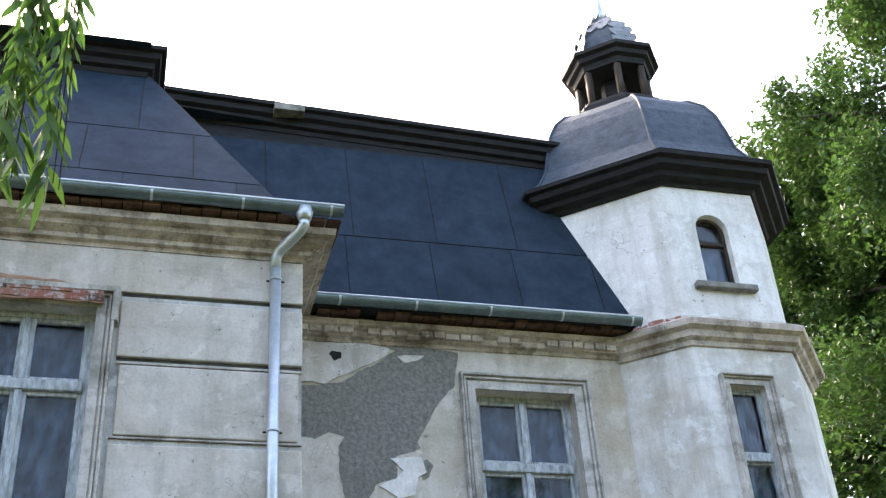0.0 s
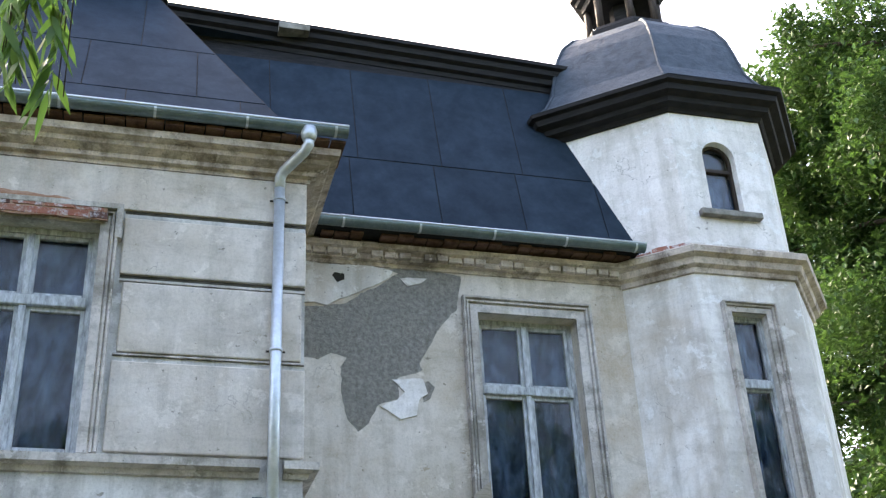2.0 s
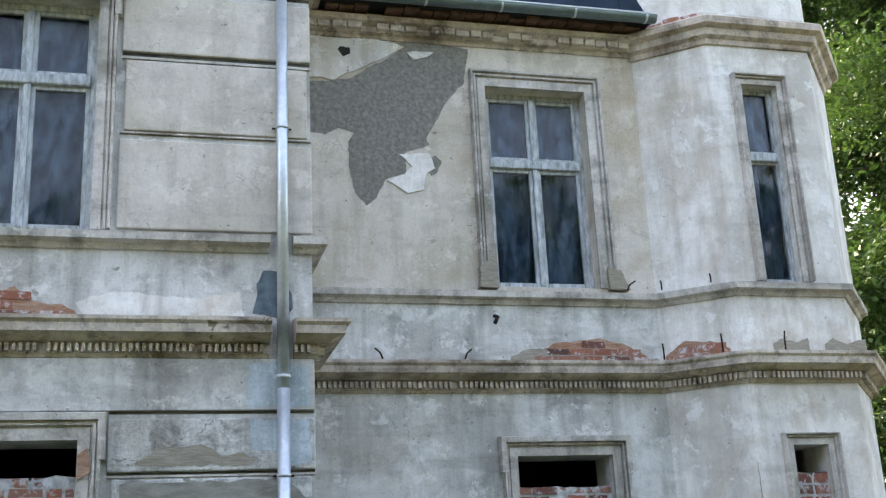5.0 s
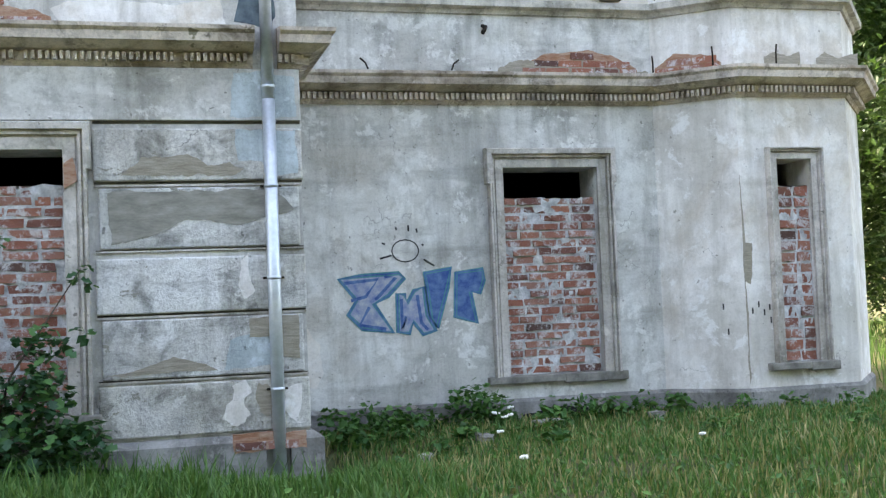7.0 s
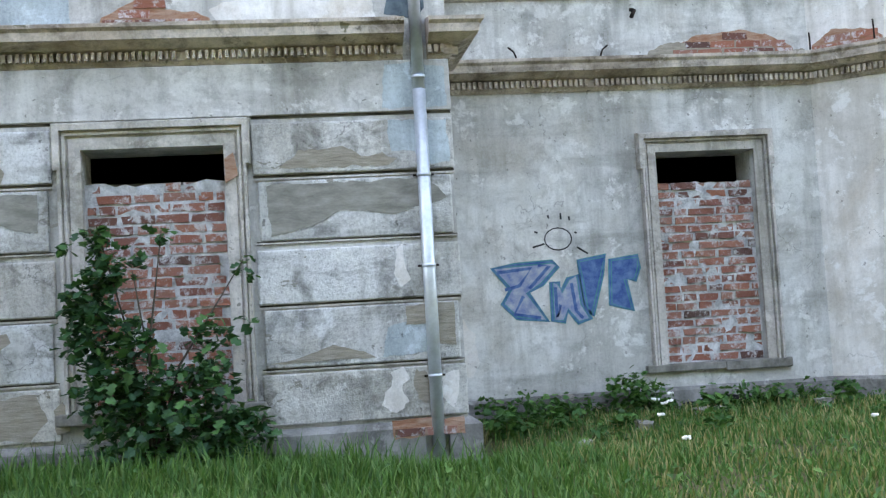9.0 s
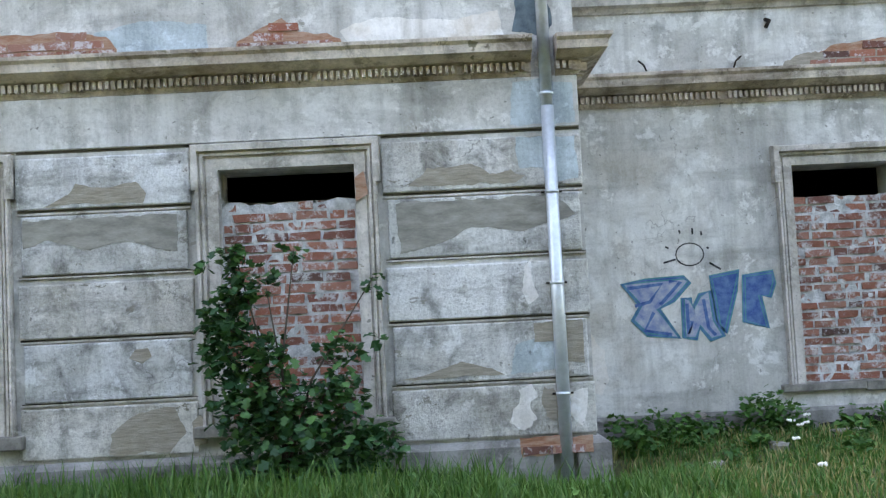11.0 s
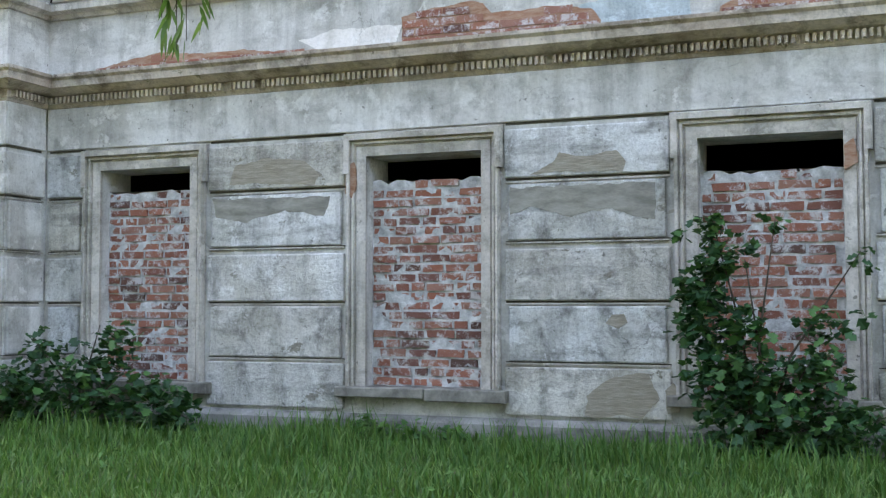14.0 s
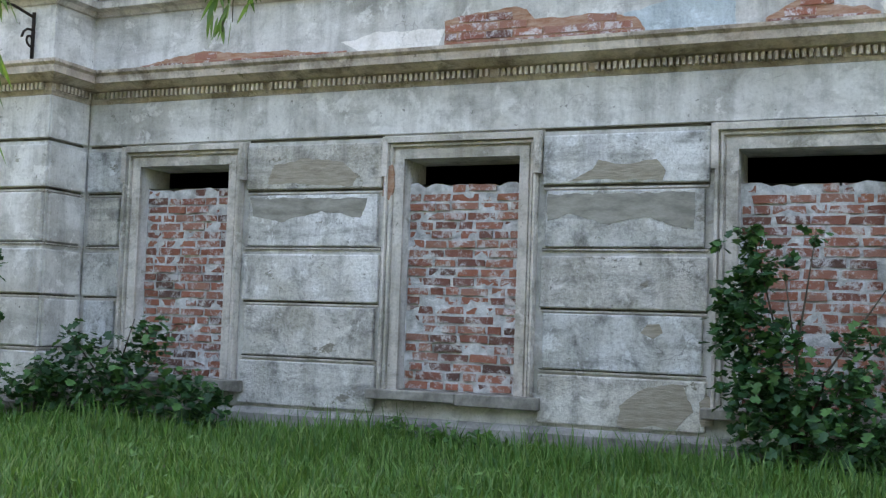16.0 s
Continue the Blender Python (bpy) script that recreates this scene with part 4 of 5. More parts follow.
me = bpy.data.meshes.new("slate")
sl_v = [sl.verts.new((a, h, z)) for h in (0, 0.012) for a, z in ((-0.075, 0.1), (0.075, 0.1), (0.075, 0.0), (0.0, -0.075), (-0.075, 0.0))]
sl.faces.new(sl_v[:5]), sl.faces.new(sl_v[5:])
for k in range(5):
    sl.faces.new((sl_v[k], sl_v[(k + 1) % 5], sl_v[5 + (k + 1) % 5], sl_v[5 + k]))
bmesh.ops.recalc_face_normals(sl, faces=sl.faces)
sl.to_mesh(me)
sl.free()
me.materials.append(SLATE)
for (sa, za), (sb, zb) in zip(CAP[1:], CAP[2:]):
    for k in range(8):
        ra, rb, rc, rd = ring(sa, za)[k], ring(sa, za)[(k + 1) % 8], ring(sb, zb)[k], ring(sb, zb)[(k + 1) % 8]
        if k == 1 and za < 12.75:
            continue
        n_ = max(1, int((rb - ra).length / 0.13))
        for j in range(n_):
            for v in (0.15, 0.65):
                u = (j + (0.5 if v < 0.5 else 0.95)) / n_
                p = ra.lerp(rb, u).lerp(rc.lerp(rd, u), v)
                up = ((rc + rd) / 2 - (ra + rb) / 2).normalized()
                sx = (rb - ra).normalized()
                ny = up.cross(sx)
                ob = new("slate", me)
                ob.parent = cap
                m = Matrix((sx, ny, up)).transposed().to_4x4()
                m.translation = p - ny * 0.018
                ob.matrix_basis = m
tagged(part("ridge_brick", box(bmesh.new(), -0.08, 0.3, 1.8, 2.0, 10.37, 10.47, 0.01), STONE), "grey ridge brick lying on the roof edge", "brick")


# ---- ground ----
bm = bmesh.new()
xs_ = [-400, -120, -40, -20] + [-15 + 0.4 * i for i in range(66)] + [15, 25, 45, 120, 400]
ys_ = [-400, -120, -40, -20] + [-12 + 0.4 * i for i in range(46)] + [10, 20, 45, 120, 400]
gv = [[bm.verts.new((x, y, ground_z(x, y) if abs(x) < 16 and -13 < y < 7 else -0.13)) for x in xs_] for y in ys_]
for j in range(len(ys_) - 1):
    for i in range(len(xs_) - 1):
        bm.faces.new((gv[j][i], gv[j][i + 1], gv[j + 1][i + 1], gv[j + 1][i])).smooth = True
tagged(part("ground", bm, SOIL), "grassy uneven soil round the house", "ground", kind="structure")


def inside_house(x, y):
    if x < LX:
        return y > LY - 0.12
    if x < 0.1:
        return y > -0.12
    if x < A1[0]:
        return y > D - 0.06
    if x < A2[0]:
        return y > D - 0.06 - (x - A1[0]) * 0.86
    if x < B1[0]:
        return y > A2[1] - 0.06
    if x < B2[0]:
        return y > B1[1] - 0.06 + (x - B1[0]) * 1.2
    return False


def grass(name, count, area, hmin, hmax, material, label, clump=0.5, keep=None):
    """Bent tapering blades with roots on the ground."""
    rng = np.random.default_rng(count)
    verts, faces = [], []
    made = 0
    while made < count:
        x, y = rng.uniform(area[0], area[1]), rng.uniform(area[2], area[3])
        dens = noise.noise(Vector((x * 0.9, y * 0.9, 3.0))) * 0.5 + 0.5
        made += 1
        if inside_house(x, y) or rng.random() > 0.35 + clump * dens + (0.25 if clump else 0) or (keep and not keep(x, y)):
            continue
        h = rng.uniform(hmin, hmax) * (0.35 + 1.1 * dens)
        a = rng.uniform(0, 6.283)
        lean = rng.uniform(0.1, 0.7) * h
        w = rng.uniform(0.004, 0.009)
        dx, dy = math.cos(a), math.sin(a)
        z = ground_z(x, y) - 0.01
        b = len(verts)
        verts += [(x - dy * w, y + dx * w, z), (x + dy * w, y - dx * w, z), (x + dx * lean * 0.35 - dy * w * 0.8, y + dy * lean * 0.35 + dx * w * 0.8, z + h * 0.6),
                  (x + dx * lean * 0.35 + dy * w * 0.8, y + dy * lean * 0.35 - dx * w * 0.8, z + h * 0.6), (x + dx * lean, y + dy * lean, z + h)]
        faces += [(b, b + 1, b + 3, b + 2), (b + 2, b + 3, b + 4)]
    return tagged(mesh_of(name, verts, faces, material), label, "grass", kind="stuff")


grass("grass", 95000, (-13.0, 0.6, -4.8, 0.0), 0.05, 0.19, GRASS, "long uncut green grass along the foot of the house")
grass("grass", 62000, (0.3, 9.5, -4.8, 1.5), 0.03, 0.12, GRASS, "short patchy green grass before the recess", 0.62)
grass("grass", 9000, (0.2, 6.5, -3.6, 1.2), 0.04, 0.15, STRAW, "dry yellowish grass blades among the green", 0.62)
grass("grass", 3500, (-12.5, -0.1, -1.6, -0.1), 0.12, 0.36, GRASS, "tall grass stalks along the wall")
grass("grass", 16000, (7.0, 26.0, -2.0, 22.0), 0.15, 0.45, GRASS, "long sunlit meadow grass behind the tower")


def ground_leaves(count, area, label, size, seed):
    rng = np.random.default_rng(seed)
    verts, faces = [], []
    for _ in range(count):
        x, y = rng.uniform(area[0], area[1]), rng.uniform(area[2], area[3])
        if inside_house(x, y) or noise.noise(Vector((x * 1.3, y * 1.3, 7.0))) < -0.05:
            continue
        z = ground_z(x, y) + rng.uniform(0.02, 0.12)
        leaf_fan(rng, np.array((x, y, z)), size * rng.uniform(0.5, 1.3), np.array((0, 0, 1.0)), verts, faces, False)
    return tagged(mesh_of("ground_weeds", verts, faces, WEED), label, "weeds", kind="stuff")


# ---- plants ----
def leaf_fan(rng, p, size, up, verts, faces, lobed):
    """One leaf, folded a little along its midrib; lobed ones get side points."""
    d = rng.normal(size=3)
    d[2] = d[2] * 0.6 - 0.35
    d /= np.linalg.norm(d) + 1e-6
    s = np.cross(d, rng.normal(size=3) * 0.35 + up)
    s /= np.linalg.norm(s) + 1e-6
    nrm = np.cross(s, d)
    b = len(verts)
    if lobed:
        for u, v, w in ((0, 0, 0), (0.35, 0.5, 0.08), (0.5, 0.24, 0.02), (0.72, 0.42, 0.07), (1.0, 0.0, -0.06), (0.72, -0.42, 0.07), (0.5, -0.24, 0.02), (0.35, -0.5, 0.08)):
            verts.append(tuple(p + d * size * u + s * size * v + nrm * size * w))
        faces += [(b, b + 1, b + 2), (b, b + 2, b + 3, b + 4), (b, b + 4, b + 5, b + 6), (b, b + 6, b + 7)]
    else:
        for u, v, w in ((0, 0, 0), (0.45, 0.28, 0.07), (1.0, 0, -0.05), (0.45, -0.28, 0.07)):
            verts.append(tuple(p + d * size * u + s * size * v + nrm * size * w))
        faces += [(b, b + 1, b + 2), (b, b + 2, b + 3)]


def shrub(name, x, y, blobs, stems, material, size, label, category, seed, lobed=True):
    """blobs: (dx, dy, z, radius, count). stems: end points (dx, dy, z)."""
    rng = np.random.default_rng(seed)
    z = ground_z(x, y)
    ow = thing(name, x, y, z, label, category)
    for dx, dy, h in stems:
        pts = [(x + rng.uniform(-0.05, 0.05), y, z - 0.05), (x + dx * 0.35 + rng.uniform(-0.05, 0.05), y + dy * 0.4, z + h * 0.5), (x + dx, y + dy, z + h)]
        part("stem", tube(bmesh.new(), pts, [0.014, 0.010, 0.004], 6), BARK, ow)
    verts, faces = [], []
    up = np.array((0, 0, 1.0))
    for dx, dy, h, r, count in blobs:
        for _ in range(count):
            v = rng.normal(size=3)
            v *= r * rng.uniform(0.35, 1.0) / np.linalg.norm(v)
            p = np.array((x + dx, y + dy, z + h)) + v * np.array((1, 0.7, 0.9))
            if p[2] < z + 0.02:
                p[2] = z + 0.02 + rng.uniform(0, 0.1)
            if inside_house(p[0], p[1] + 0.02):
                p[1] -= 0.35
            leaf_fan(rng, p, size * rng.uniform(0.6, 1.25), up, verts, faces, lobed)
    part_ = mesh_of("foliage", verts, faces, material, ow)
    return ow


ground_leaves(9000, (-12.5, 9.0, -4.6, 1.1), "low clover and broad-leaved weeds in the grass", 0.06, 77)
shrub("maple_sapling", -2.45, -0.45, [(-0.42, 0, 1.25, 0.22, 110), (-0.3, 0, 1.5, 0.2, 70), (-0.32, 0, 1.75, 0.15, 34), (0.45, 0.05, 1.0, 0.2, 60), (-0.15, 0, 0.22, 0.38, 333), (0.3, -0.05, 0.22, 0.4, 377), (0.62, 0, 0.25, 0.32, 246), (-0.3, 0, 0.6, 0.3, 246), (0.0, 0, 0.62, 0.3, 217), (0.42, 0, 0.65, 0.26, 188), (-0.38, 0, 0.95, 0.26, 188), (-0.1, 0, 0.98, 0.24, 116),
                                       (-0.42, 0, 1.25, 0.2, 101), (-0.28, 0, 1.5, 0.2, 65), (-0.4, 0, 1.75, 0.13, 23), (0.12, 0.05, 1.78, 0.1, 9), (-0.05, 0.05, 1.6, 0.12, 14), (0.72, 0.1, 1.48, 0.13, 14), (0.7, 0.1, 1.05, 0.12, 7), (-0.55, 0, 1.1, 0.12, 23), (-0.6, 0, 1.7, 0.1, 7)],
      [(-0.35, 0, 1.85), (0.12, 0.05, 1.8), (-0.1, 0, 1.5), (0.72, 0.1, 1.55), (0.4, 0, 0.8)], LEAF_DARK, 0.088, "dark green maple saplings growing before a bricked window", "shrub", 11)
shrub("shrub", -8.55, -0.6, [(-0.6, 0, 0.32, 0.48, 330), (0.1, 0, 0.38, 0.52, 360), (0.75, 0, 0.28, 0.4, 230), (-1.0, 0, 0.3, 0.4, 180), (0.35, 0.05, 0.82, 0.26, 90), (-0.4, 0, 0.78, 0.24, 60), (1.05, 0, 0.25, 0.25, 80)],
      [(-0.6, 0, 0.9), (0.2, 0, 1.0), (0.5, 0, 0.6)], LEAF_DARK, 0.10, "dense low dark shrub at the foot of the wall", "shrub", 12)
shrub("sapling", -9.75, -1.0, [(-0.1, 0, 0.75, 0.16, 22), (0.02, 0, 1.0, 0.17, 26), (-0.05, 0, 1.3, 0.18, 26), (0.0, 0, 1.55, 0.16, 20), (0.05, 0, 0.4, 0.18, 20)],
      [(0.0, 0, 1.6), (-0.1, 0, 0.9)], LEAF_DARK, 0.12, "slim leafy sapling beside the wall", "sapling", 13)
shrub("weeds", -5.3, -0.45, [(-0.35, 0, 0.12, 0.18, 60), (0.05, 0, 0.1, 0.16, 50), (0.4, 0, 0.1, 0.15, 40)], [], WEED, 0.09, "bright green weeds under a window sill", "weeds", 14)
WEEDS = [(0.42, 1.15, 0.2, 110), (0.7, 1.1, 0.24, 130), (1.0, 1.2, 0.2, 100), (1.3, 1.25, 0.16, 70), (0.45, 0.7, 0.18, 80), (0.85, 0.75, 0.18, 80), (1.72, 1.22, 0.3, 200), (1.85, 1.1, 0.24, 120), (2.45, 1.0, 0.17, 80), (2.75, 0.95, 0.2, 100), (3.05, 1.05, 0.17, 80), (3.45, 1.2, 0.18, 70), (3.75, 1.05, 0.16, 60), (2.3, 0.55, 0.14, 50), (1.4, 0.4, 0.13, 40), (4.3, 0.75, 0.14, 50), (4.8, 0.6, 0.13, 40), (5.4, 0.55, 0.15, 50), (6.1, 0.5, 0.15, 50), (1.1, 0.0, 0.12, 40), (2.0, -0.3, 0.13, 40), (3.4, -0.3, 0.13, 40), (0.6, -0.5, 0.12, 40), (4.6, -0.8, 0.13, 40)]
for i, (x, y, r, k) in enumerate(WEEDS):
    shrub("weeds", x, y, [(0, 0, r * 0.6, r, k), (r * 0.7, 0, r * 0.35, r * 0.7, k // 2)], [], WEED, 0.075, "green nettles and weeds in the grass by the wall", "weeds", 30 + i, lobed=i % 2 == 0)


def hanging_tree(name, x, y, height, spread, leaves, material, label, seed, trunk=0.35, leaf=0.16, low=0.15, droop=0.5):
    """Tapered trunk, limbs and a crown of many drooping leaf clumps with gaps."""
    rng = np.random.default_rng(seed)
    ow = thing(name, x, y, -0.13, label, "tree")
    part("trunk", tube(bmesh.new(), [(x, y, -0.3), (x + 0.1, y, height * 0.3), (x - 0.1, y + 0.1, height * 0.6), (x, y, height * 0.93)], [trunk, trunk * 0.75, trunk * 0.45, 0.04], 10), BARK, ow)
    lv, lf = [], []
    clumps = []
    for i in range(34):
        t = low + (0.97 - low) * (i + rng.random()) / 34
        a = i * 2.4 + rng.uniform(-0.4, 0.4)
        reach = spread * (1 - ((t - 0.42) / 0.62) ** 2) ** 0.5 * rng.uniform(0.7, 1.08) if abs(t - 0.42) < 0.62 else 0.3
        z0 = height * t
        end = np.array((x + math.cos(a) * reach, y + math.sin(a) * reach, z0 + reach * rng.uniform(-0.05, 0.25)))
        if i % 2 == 0:
            part("limb", tube(bmesh.new(), [(x, y, z0 - 0.5), (x + math.cos(a) * reach * 0.5, y + math.sin(a) * reach * 0.5, z0 + 0.2), tuple(end)], [trunk * 0.22, trunk * 0.14, 0.02], 6), BARK, ow)
        for j in range(13):
            u = rng.uniform(0.3, 1.02)
            c = np.array((x, y, z0)) * (1 - u) + end * u + rng.normal(size=3) * spread * np.array((0.12, 0.12, 0.09))
            clumps.append((c, spread * rng.uniform(0.075, 0.16)))
    per = max(8, leaves // len(clumps))
    up = np.array((0, 0, 1.0))
    for c, r in clumps:
        k = int(per * rng.uniform(0.5, 1.4))
        v = rng.normal(size=(k, 3))
        v *= (r * rng.uniform(0.2, 1.0, size=(k, 1)) ** 0.6) / np.linalg.norm(v, axis=1, keepdims=True)
        v[:, 2] = v[:, 2] * 0.8 - np.abs(rng.normal(size=k)) * r * droop
        for q in v + c:
            leaf_fan(rng, q, leaf * rng.uniform(0.6, 1.3), up, lv, lf, False)
    mesh_of("crown", lv, lf, material, ow)
    return ow


hanging_tree("tree", 19.6, 11.8, 24.5, 6.8, 260000, LEAF_TREE, "tall broad green tree behind the tower with drooping sunlit foliage", 21, 0.5, 0.19, 0.06, 1.1)
hanging_tree("tree", 19.0, 16.3, 23.5, 5.6, 90000, LEAF_TREE, "dense dark green tree behind the house", 25, 0.4, 0.26, 0.05, 0.9)
hanging_tree("tree", 24.7, 22.9, 15.0, 5.5, 22000, LEAF_TREE, "green tree standing further back in the meadow", 22, 0.35, 0.3)
hanging_tree("tree", 12.5, 17.5, 11.0, 4.0, 16000, LEAF_TREE, "green tree behind the house", 23, 0.3, 0.28)
hanging_tree("tree", 27.9, 28.7, 12.0, 6.5, 14000, LEAF_TREE, "distant green tree beyond the meadow", 24, 0.35, 0.4, 0.05)
# unseen park trees across the lawn, behind the viewpoint, added to block low sky light
for k, (x, y, h, r) in enumerate(((-24.0, -19.0, 13.0, 6.5), (-13.0, -25.0, 15.0, 7.0), (-1.5, -27.0, 14.0, 6.5), (10.0, -25.0, 15.0, 7.0), (20.0, -18.0, 13.0, 6.5))):
    hanging_tree("tree", x, y, h, r, 9000, LEAF_TREE, "unseen leafy green park tree added across the lawn to block low sky light", 50 + k, 0.4, 0.75, 0.04)


# ---- willow that hangs over the viewpoint ----
def willow():
    rng = np.random.default_rng(5)
    x0, y0 = -6.6, -9.2
    ow = thing("willow", x0, y0, -0.1, "weeping willow with long hanging leafy switches", "tree")
    part("trunk", tube(bmesh.new(), [(x0, y0, -0.3), (x0 - 0.1, y0, 2.0), (x0 + 0.2, y0 + 0.2, 4.2)], [0.4, 0.33, 0.25], 12), BARK, ow)
    hang = [  # tip of a limb, then the low end of its switch, spread and number of strands
        ((-4.44, -6.8, 3.4), 1.30, 0.04, 8), ((-4.30, -6.8, 3.4), 1.38, 0.04, 8), ((-4.14, -6.8, 3.4), 1.27, 0.035, 5), ((-4.02, -6.8, 3.4), 1.12, 0.02, 3),
        ((-4.47, -5.0, 3.9), 2.28, 0.03, 3), ((-4.34, -5.0, 3.9), 2.43, 0.03, 2),
        ((-1.84, -6.6, 5.2), 3.02, 0.03, 5), ((-1.75, -6.6, 5.2), 2.96, 0.03, 4),
    ]
    verts, faces = [], []
    for (hx, hy, hz), low, spread, n in hang:
        part("limb", tube(bmesh.new(), [(x0 + 0.2, y0 + 0.2, 4.1), ((x0 * 2 + hx) / 3, (y0 * 2 + hy) / 3, hz + 1.6), ((x0 + hx * 3) / 4, (y0 + hy * 3) / 4, hz + 0.9), (hx, hy, hz)], [0.10, 0.05, 0.02, 0.008], 6), BARK, ow)
        for _ in range(n):
            sx, sy = hx + rng.normal() * spread, hy + rng.normal() * spread
            lo = low + abs(rng.normal()) * 0.16
            part("switch", tube(bmesh.new(), [(hx, hy, hz), (sx, sy, hz - 0.4), (sx + rng.normal() * 0.03, sy, lo)], [0.008, 0.005, 0.002], 4), BARK, ow)
            z = hz - 0.1
            while z > lo:
                p = np.array((sx + rng.normal() * 0.012, sy + rng.normal() * 0.012, z))
                a = rng.uniform(0, 6.283)
                d = np.array((math.cos(a) * 0.5, math.sin(a) * 0.5, -0.85))
                d /= np.linalg.norm(d)
                s = np.cross(d, rng.normal(size=3))
                s /= np.linalg.norm(s)
                k, b = rng.uniform(0.085, 0.14), len(verts)
                for u, v in ((0, 0), (0.3, 0.1), (0.7, 0.075), (1, 0), (0.7, -0.075), (0.3, -0.1)):
                    verts.append(tuple(p + d * k * u + s * k * v + np.array((0, 0, -0.02 * u * u))))
                faces.append((b, b + 1, b + 2, b + 3, b + 4, b + 5))
                z -= rng.uniform(0.018, 0.035)
    mesh_of("foliage", verts, faces, LEAF_WILLOW, ow)
    return ow


willow()


# ---- fallen render, bare brick and stains with edges ----
from mathutils.geometry import tessellate_polygon


def flake(owner, face, pts, out, depth, material, name="bare_patch", rough=0.03, label="", seed=1):
    """An irregular patch with a broken edge, a few millimetres thick."""
    rng = random.Random(seed)
    poly = []
    for i, (s, z) in enumerate(pts):
        t, w = pts[(i + 1) % len(pts)]
        k = max(1, int(math.hypot(t - s, w - z) / 0.03))
        for j in range(k):
            f_ = j / k
            p = Vector((s + (t - s) * f_, z + (w - z) * f_, seed * 3.1))
            amp = min(rough, 0.03)
            poly.append((p.x + amp * (1.1 * noise.noise(p * 5) + 0.7 * noise.noise(p * 17)) + rng.uniform(-1, 1) * amp * 0.1,
                         p.y + amp * (1.1 * noise.noise(p * 5 + Vector((9, 2, 0))) + 0.7 * noise.noise(p * 17 + Vector((4, 7, 0))))))
    bm = bmesh.new()
    a = [bm.verts.new(face.at(s, z, out + depth)) for s, z in poly]
    b = [bm.verts.new(face.at(s, z, out - 0.01)) for s, z in poly]
    for tri in tessellate_polygon([[Vector((s, z, 0)) for s, z in poly]]):
        bm.faces.new([a[i] for i in tri])
    for i in range(len(a)):
        bm.faces.new((a[i], a[(i + 1) % len(a)], b[(i + 1) % len(a)], b[i]))
    return part(name, bm, material, owner, label)


flake(wall_bay, F_BAY, [(8.95, 2.76), (8.98, 3.12), (9.2, 3.14), (9.48, 3.1), (9.48, 2.76)], 0.034, 0.003, PL_BLUE, "blue_stain", 0.02, seed=80)
flake(wall_bay, F_BAY, [(9.0, 2.42), (8.98, 2.66), (9.48, 2.66), (9.48, 2.3), (9.3, 2.28), (9.2, 2.4)], 0.04, 0.003, PL_BLUE, "blue_stain", 0.02, seed=81)
flake(wall_bay, F_BAY, [(9.02, 3.55), (9.05, 3.8), (9.12, 3.93), (9.3, 3.9), (9.34, 3.6), (9.28, 3.52)], 0.0, 0.004, BLUE_DARK, "blue_stain", 0.02, seed=82)
flake(wall_bay, F_BAY, [(8.85, 0.74), (8.9, 0.98), (9.05, 1.02), (9.3, 1.0), (9.32, 0.76)], 0.04, 0.002, PL_BLUE, "blue_stain", 0.02, seed=83)
flake(wall_rec, F_REC, [(0.019, 0.5), (0.019, 1.4), (0.115, 1.3), (0.21, 1.0), (0.325, 0.85), (0.344, 0.6), (0.286, 0.45)], 0, 0.004, PL_TOWER, "loose_render", 0.02, seed=85)
flake(wall_bay, F_BAY, [(3.9, 3.5), (3.2, 3.5), (2.9, 3.62), (3.3, 3.7), (3.95, 3.68)], 0, 0.004, PL_TURRET, "loose_render", 0.02, seed=86)
flake(wall_bay, F_BAY, [(5.6, 3.5), (5.6, 3.7), (6.0, 3.78), (6.5, 3.72), (6.52, 3.5)], 0, 0.004, PL_BLUE, "loose_render", 0.02, seed=87)
flake(wall_bay, F_BAY, [(7.6, 3.62), (7.9, 3.72), (8.5, 3.68), (8.9, 3.74), (8.95, 3.52), (7.7, 3.5)], 0, 0.004, PL_TOWER, "loose_render", 0.02, seed=88)
# grey roughcast where the render has come off beside the upper window
flake(wall_rec_up, F_REC, [(0.019, 6.39), (0.258, 6.41), (0.458, 6.43), (0.659, 6.49), (0.831, 6.61), (1.136, 6.82), (1.232, 6.88), (1.136, 6.94), (0.926, 6.94), (1.576, 6.94), (1.929, 6.93), (1.939, 6.85), (1.872, 6.52), (1.738, 6.38), (1.576, 6.09), (1.423, 5.85), (1.452, 5.78), (1.184, 5.65), (1.203, 5.51), (1.175, 5.42), (1.003, 5.37), (0.888, 5.16), (0.764, 5.08), (0.668, 5.2), (0.611, 5.51), (0.602, 5.75), (0.649, 5.86), (0.487, 5.91), (0.353, 5.83), (0.286, 5.85), (0.019, 5.8)], 0, 0.004, ROUGHCAST, rough=0.02, seed=3)
flake(wall_rec_up, F_REC, [(0.019, 6.93), (0.831, 6.94), (1.165, 6.91), (1.136, 6.82), (0.831, 6.64), (0.458, 6.45), (0.019, 6.45)], 0.003, 0.016, PL_TOWER, "loose_render", 0.02, seed=4)
flake(wall_rec_up, F_REC, [(1.242, 6.83), (1.547, 6.85), (1.48, 6.79), (1.318, 6.74)], 0.005, 0.012, PL_TOWER, "loose_render", 0.015, seed=5)
